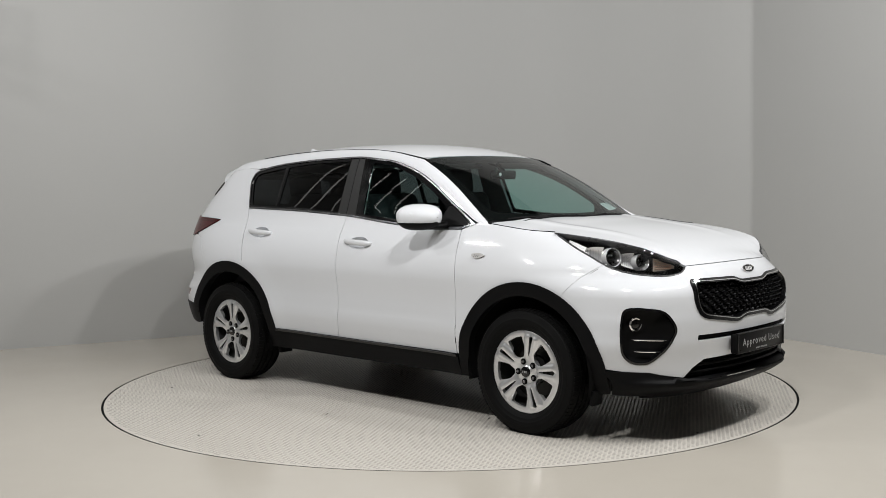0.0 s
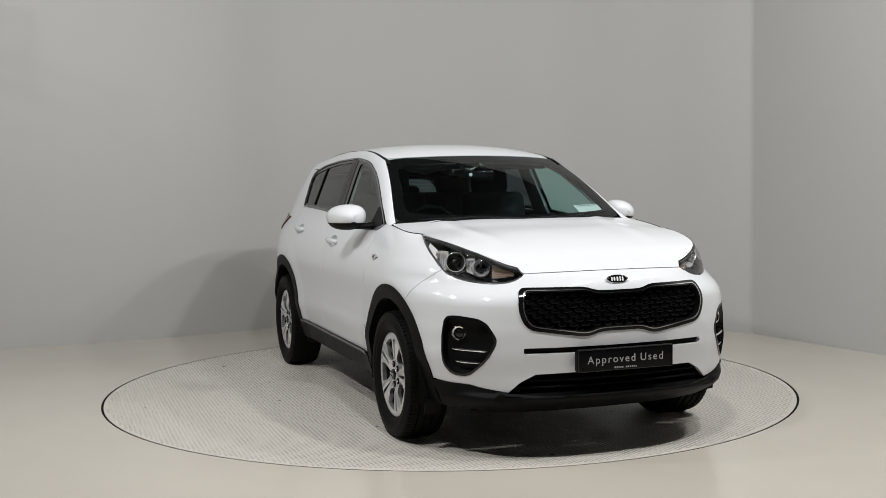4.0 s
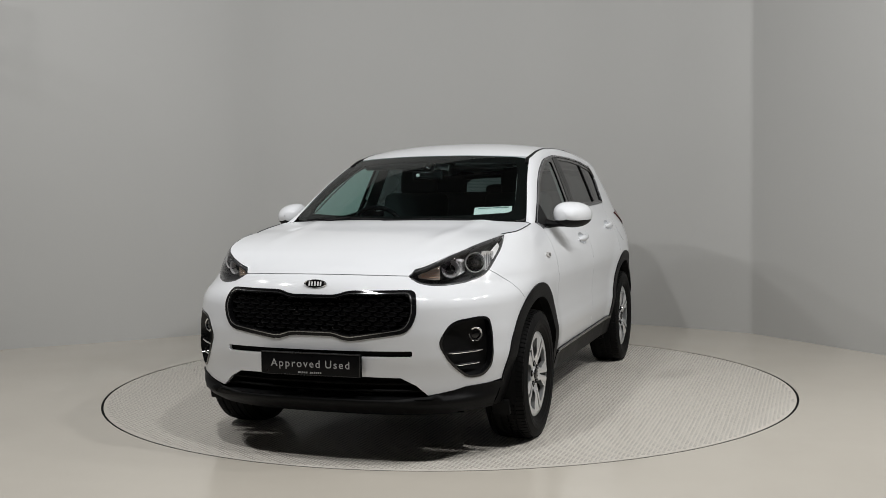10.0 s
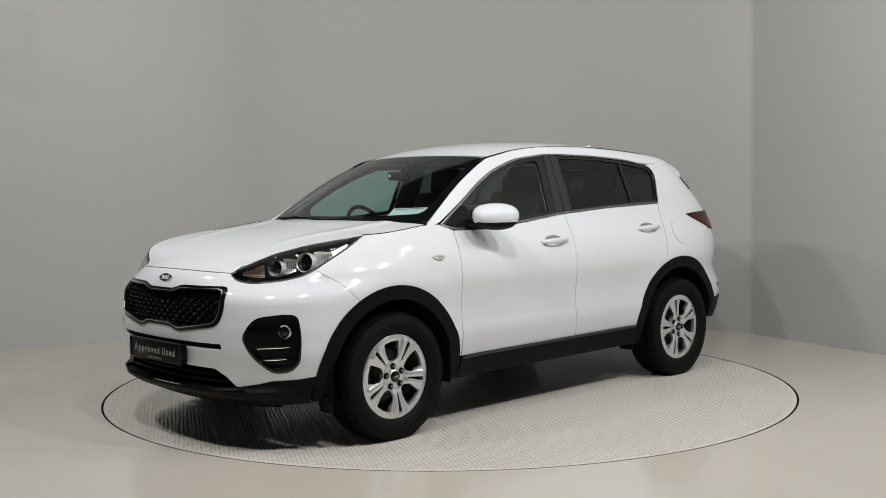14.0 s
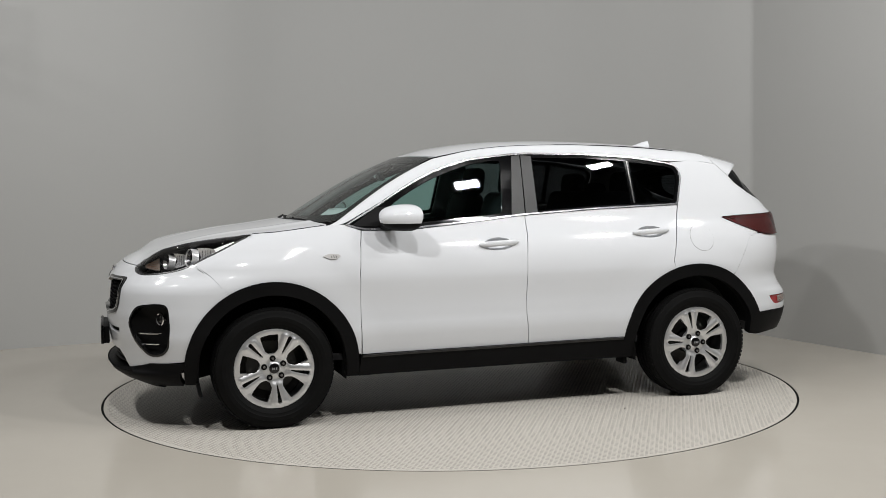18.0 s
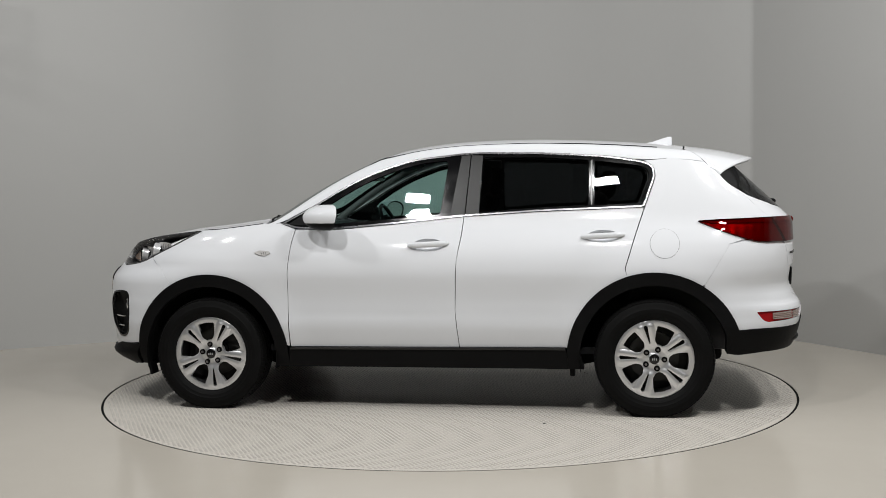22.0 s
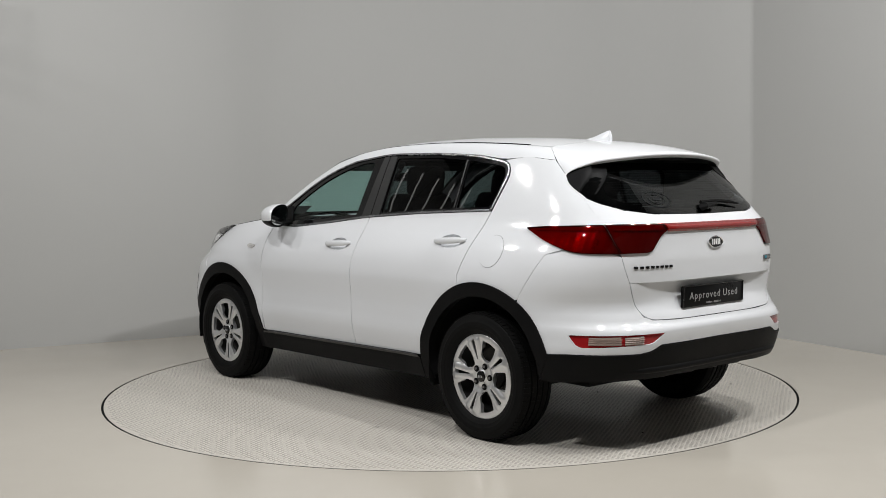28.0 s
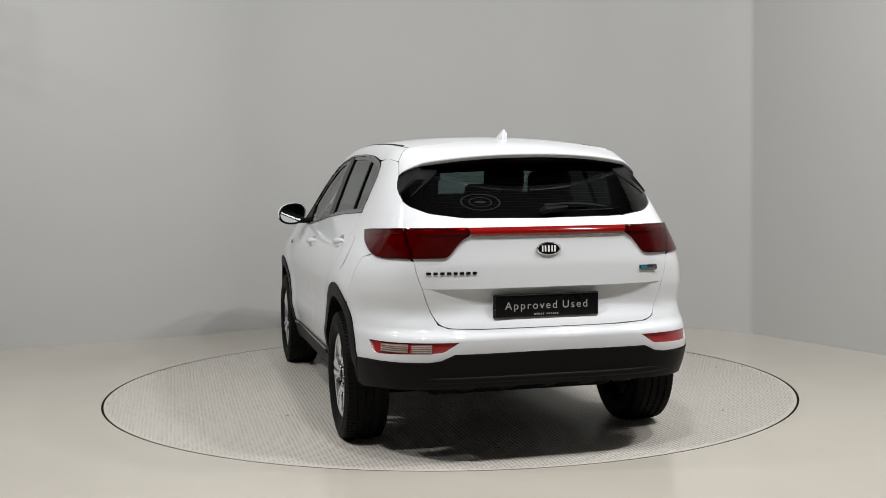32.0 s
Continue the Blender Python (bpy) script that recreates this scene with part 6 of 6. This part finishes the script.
    box(bm, tail(-0.522, 0.931) - 0.003, -0.522, 0.931, 0.006, 0.105, 0.026, 0.006, pose(0, 0, 0, 0, 0, 14))
    badge = part("badge", bm, SATIN, gate, "small silver badge")
    bm = bmesh.new()
    box(bm, tail(-0.495, 0.931) - 0.0055, -0.497, 0.931, 0.004, 0.038, 0.018, 0.003, pose(0, 0, 0, 0, 0, 12))
    part("badge_field", bm, BADGEBLUE, badge, "blue-green field")
    # plates
    build_plate(car, Matrix.Translation((2.246, 0.006, 0.497)) @ Matrix(((0, 0, 1, 0), (1, 0, 0, 0), (0, 1, 0, 0), (0, 0, 0, 1))))
    bm = bmesh.new()
    box(bm, 2.225, 0.004, 0.494, 0.035, 0.51, 0.10, 0.006)
    part("plate_bracket", bm, CLAD, car, "black plate holder")
    build_plate(gate, Matrix.Translation((-2.176, 0.018, 0.768)) @ Matrix(((0, 0, -1, 0), (-1, 0, 0, 0), (0, 1, 0, 0), (0, 0, 0, 1))) @ pose(0, 0, 0, 2, 0, 0))


def build_cabin(car):
    """What shows through the glass: dashboard, wheel, seats, trim."""
    bm = bmesh.new()
    rows = []
    for k in range(17):
        y = -0.70 + 1.40 * k / 16
        hump = 0.035 * math.exp(-((y + 0.37) / 0.16) ** 2)
        rows.append([(1.00, y, 1.085), (0.85, y, 1.095 + hump * 0.4), (0.68, y, 1.075 + hump), (0.60, y, 1.02 + hump), (0.58, y, 0.86), (0.64, y, 0.62)])
    patch("dashboard", rows, DASH, car, "black dashboard", out=(0, 0, 1))
    # steering wheel
    m = Matrix.Translation((0.45, -0.37, 1.045)) @ pose(0, 0, 0, 0, -66, 0)
    bm = bmesh.new()
    rings = []
    for k in range(40):
        a = 2 * math.pi * k / 40
        c = Vector((0.185 * math.cos(a), 0.185 * math.sin(a), 0))
        d = c.normalized()
        rings.append([bm.verts.new(m @ (c + d * 0.014 * math.cos(b) + Vector((0, 0, 0.014 * math.sin(b))))) for b in (2 * math.pi * j / 8 for j in range(8))])
    for k in range(40):
        a, b = rings[k], rings[(k + 1) % 40]
        for j in range(8):
            bm.faces.new((a[j], a[(j + 1) % 8], b[(j + 1) % 8], b[j]))
    wheel = part("steering_wheel", bm, GLOSSBLACK, car, "black steering wheel")
    bm = bmesh.new()
    box(bm, 0, 0, 0, 0.15, 0.13, 0.05, 0.02)
    box(bm, 0.01, 0, 0, 0.05, 0.36, 0.02, 0.008)
    for v in bm.verts:
        v.co = m @ v.co
    part("wheel_hub", bm, DASH, wheel, "black wheel hub and spokes")
    # seats
    def seat(x, y, w, rear=False):
        bm = bmesh.new()
        lean = pose(0, 0, 0, 0, -17, 0)
        box(bm, 0.22, 0, 0.02, 0.50, w, 0.16, 0.05, None, 3)
        box(bm, -0.07, 0, 0.36, 0.13, w * 0.94, 0.66, 0.055, lean, 3)
        for v in bm.verts:
            v.co += Vector((x, y, 0.62))
        s = part("car_seat", bm, CLOTH, car, "dark cloth seat")
        return s

    def rest(s, x, y, z, w=0.27, h=0.19):
        bm = bmesh.new()
        box(bm, x, y, z, 0.10, w, h, 0.045, pose(0, 0, 0, 0, -8, 0), 3)
        tube(bm, [(x + 0.02, y - 0.06, z - 0.2), (x, y - 0.06, z - 0.02)], 0.006, 6)
        tube(bm, [(x + 0.02, y + 0.06, z - 0.2), (x, y + 0.06, z - 0.02)], 0.006, 6)
        part("headrest", bm, CLOTH, s, "dark headrest")
    for y in (0.37, -0.37):
        s = seat(-0.085, y, 0.50)
        rest(s, -0.290, y, 1.375)
    s = seat(-0.86, 0.0, 1.24)
    for y in (0.40, -0.40):
        rest(s, -1.075, y, 1.345, 0.26, 0.16)
    rest(s, -1.06, 0.0, 1.30, 0.22, 0.11)
    bm = bmesh.new()
    box(bm, -0.2, 0, 0.36, 2.6, 1.50, 0.04)
    box(bm, -1.62, 0, 0.66, 0.85, 1.30, 0.60, 0.03)
    part("cabin_floor", bm, CLOTH, car, "dark carpet and boot floor")
    # inner trim
    for sg in (1, -1):
        loop = [(0.80, 0.45), (0.78, 1.06), (0.3, 1.08), (-0.4, 1.14), (-1.28, 1.18), (-1.28, 0.86), (-1.05, 0.76), (-0.86, 0.52), (-0.8, 0.45)]
        sheet("door_lining", loop, lambda x, z: (x, sg * (side(x, z) - 0.07), z), DASH, car, gap=0.12, thick=0.0, out=lambda p: (0, -sg, 0), label="black door lining")
        loop = [(-0.088, 1.12), (-0.140, 1.52), (-0.31, 1.52), (-0.31, 1.14)]
        sheet("pillar_lining", loop, lambda x, z: (x, sg * (side(x, z) - 0.035), z), GREYTRIM, car, gap=0.08, thick=0.02, out=lambda p: (0, -sg, 0), label="grey centre pillar lining")
        loop = [(-1.30, 1.18), (-1.38, 1.40), (-1.33, 1.48), (-1.55, 1.47), (-1.80, 1.25), (-1.85, 1.15)]
        sheet("rear_pillar_lining", loop, lambda x, z: (x, sg * (side(x, z) - 0.05), z), GREYTRIM, car, gap=0.08, thick=0.02, out=lambda p: (0, -sg, 0), label="grey rear pillar lining")
        rows = []
        for k in range(9):
            t = k / 8
            z = 1.13 + 0.37 * t
            y = 0.69 - 0.14 * t
            p = Vector(screen(y, z))
            rows.append([(p.x - 0.035, sg * (y - 0.02), z - 0.01), (p.x - 0.07, sg * (y - 0.005), z - 0.02), (p.x - 0.09, sg * (y + 0.02), z - 0.02)])
        patch("front_pillar_lining", rows, GREYTRIM, car, "grey front pillar lining", out=(0, -sg, 0))
    half = [(0.27, 0.0), (0.22, 0.50), (-0.6, 0.52), (-1.5, 0.50), (-1.62, 0.0)]
    sheet("headlining", half + [(a, -b) for a, b in reversed(half) if b > 0], lambda x, y: (x, y, roof(x, y)[2] - 0.045), LINER, car, gap=0.15, thick=0.0, out=lambda p: (0, 0, -1), label="grey headlining")
    for sg in (1, -1):
        bm = bmesh.new()
        box(bm, 0.30, sg * 0.30, 1.478, 0.14, 0.40, 0.02, 0.008, pose(0, 0, 0, 0, 16, 0))
        part("sun_visor", bm, LINER, car, "folded grey sun visor")
    bm = bmesh.new()
    box(bm, 0.475, -0.03, 1.412, 0.035, 0.205, 0.058, 0.014, pose(0, 0, 0, 0, 8, -8), 3)
    tube(bm, [(0.47, -0.01, 1.43), (0.405, -0.005, 1.485)], 0.012, 8)
    mir = part("inner_mirror", bm, GLOSSBLACK, car, "black inner rear-view mirror")
    bm = bmesh.new()
    lathe(bm, [(0.0, 0.004), (0.010, 0.003), (0.012, 0.0)], Matrix.Translation((0.4975, -0.087, 1.413)) @ pose(0, 0, 0, 0, 90, 0), 16)
    part("mirror_label", bm, PAPER, mir, "small round pale label")
    # paper ticket behind the windscreen
    m = [Vector(screen(y, z)) + Vector((-0.012, 0, -0.01)) for y, z in ((0.435, 1.172), (0.640, 1.178), (0.622, 1.232), (0.420, 1.226))]
    tick = link("paper_ticket", m, [(0, 1, 2, 3)], PAPER, car, "pale printed paper slip behind the windscreen", False)
    bm = bmesh.new()
    for k, (a, b) in enumerate(((0.1, 0.45), (0.5, 0.92))):
        top = m[3].lerp(m[2], a).lerp(m[0].lerp(m[1], a), 0.12), m[3].lerp(m[2], b).lerp(m[0].lerp(m[1], b), 0.12)
        d = Vector((0.004, 0, 0.002))
        tube(bm, [top[0] + d, top[1] + d], 0.0035, 4, squash=0.3)
    part("ticket_print", bm, INK, tick, "dark printed lines")


# ---- put together ----
def car_turn(t):
    """Heading of the car at t seconds: the turntable runs at an almost even pace."""
    return -43.003561 - 6.5513740 * t - 0.005429 * t * t + 0.0000829 * t ** 3


def motions():
    rows, disc = [], []
    for k in range(17):
        t = 2.0 * k
        a = car_turn(t)
        rows.append((t, pose(0, 0, 0, 0, 0, a) @ pose(-0.005, 0.062, 0)))
        disc.append((t, pose(0, 0, 0, 0, 0, a)))
    walk(the_car, rows)
    walk(the_turntable, disc)


build_room()
the_turntable = build_turntable()
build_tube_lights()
the_car = new("car")
tagged(the_car, "white five-door sport utility car with black plastic trim", "car")
for side_ in (1, -1):
    doors_ = build_side(the_car, side_)
    for door_, (hx_, hz_) in zip(doors_, HANDLES):
        build_handle(door_, side_, hx_, hz_)
    build_rail(the_car, side_)
    build_headlamp(the_car, side_)
    build_fog(the_car, side_)
    build_mirror(the_car, side_)
    build_wheel(the_car, AXLE_F, side_, 82 if side_ > 0 else 40)
    build_wheel(the_car, AXLE_R, side_, 39 if side_ > 0 else 47)
build_top(the_car)
build_spoiler(the_car)
bumper_, _, _ = build_nose(the_car)
build_grille(the_car, bumper_)
_, gate_, glass_ = build_tail(the_car)
build_small(the_car, gate_, glass_)
build_wells(the_car)
build_cabin(the_car)
motions()
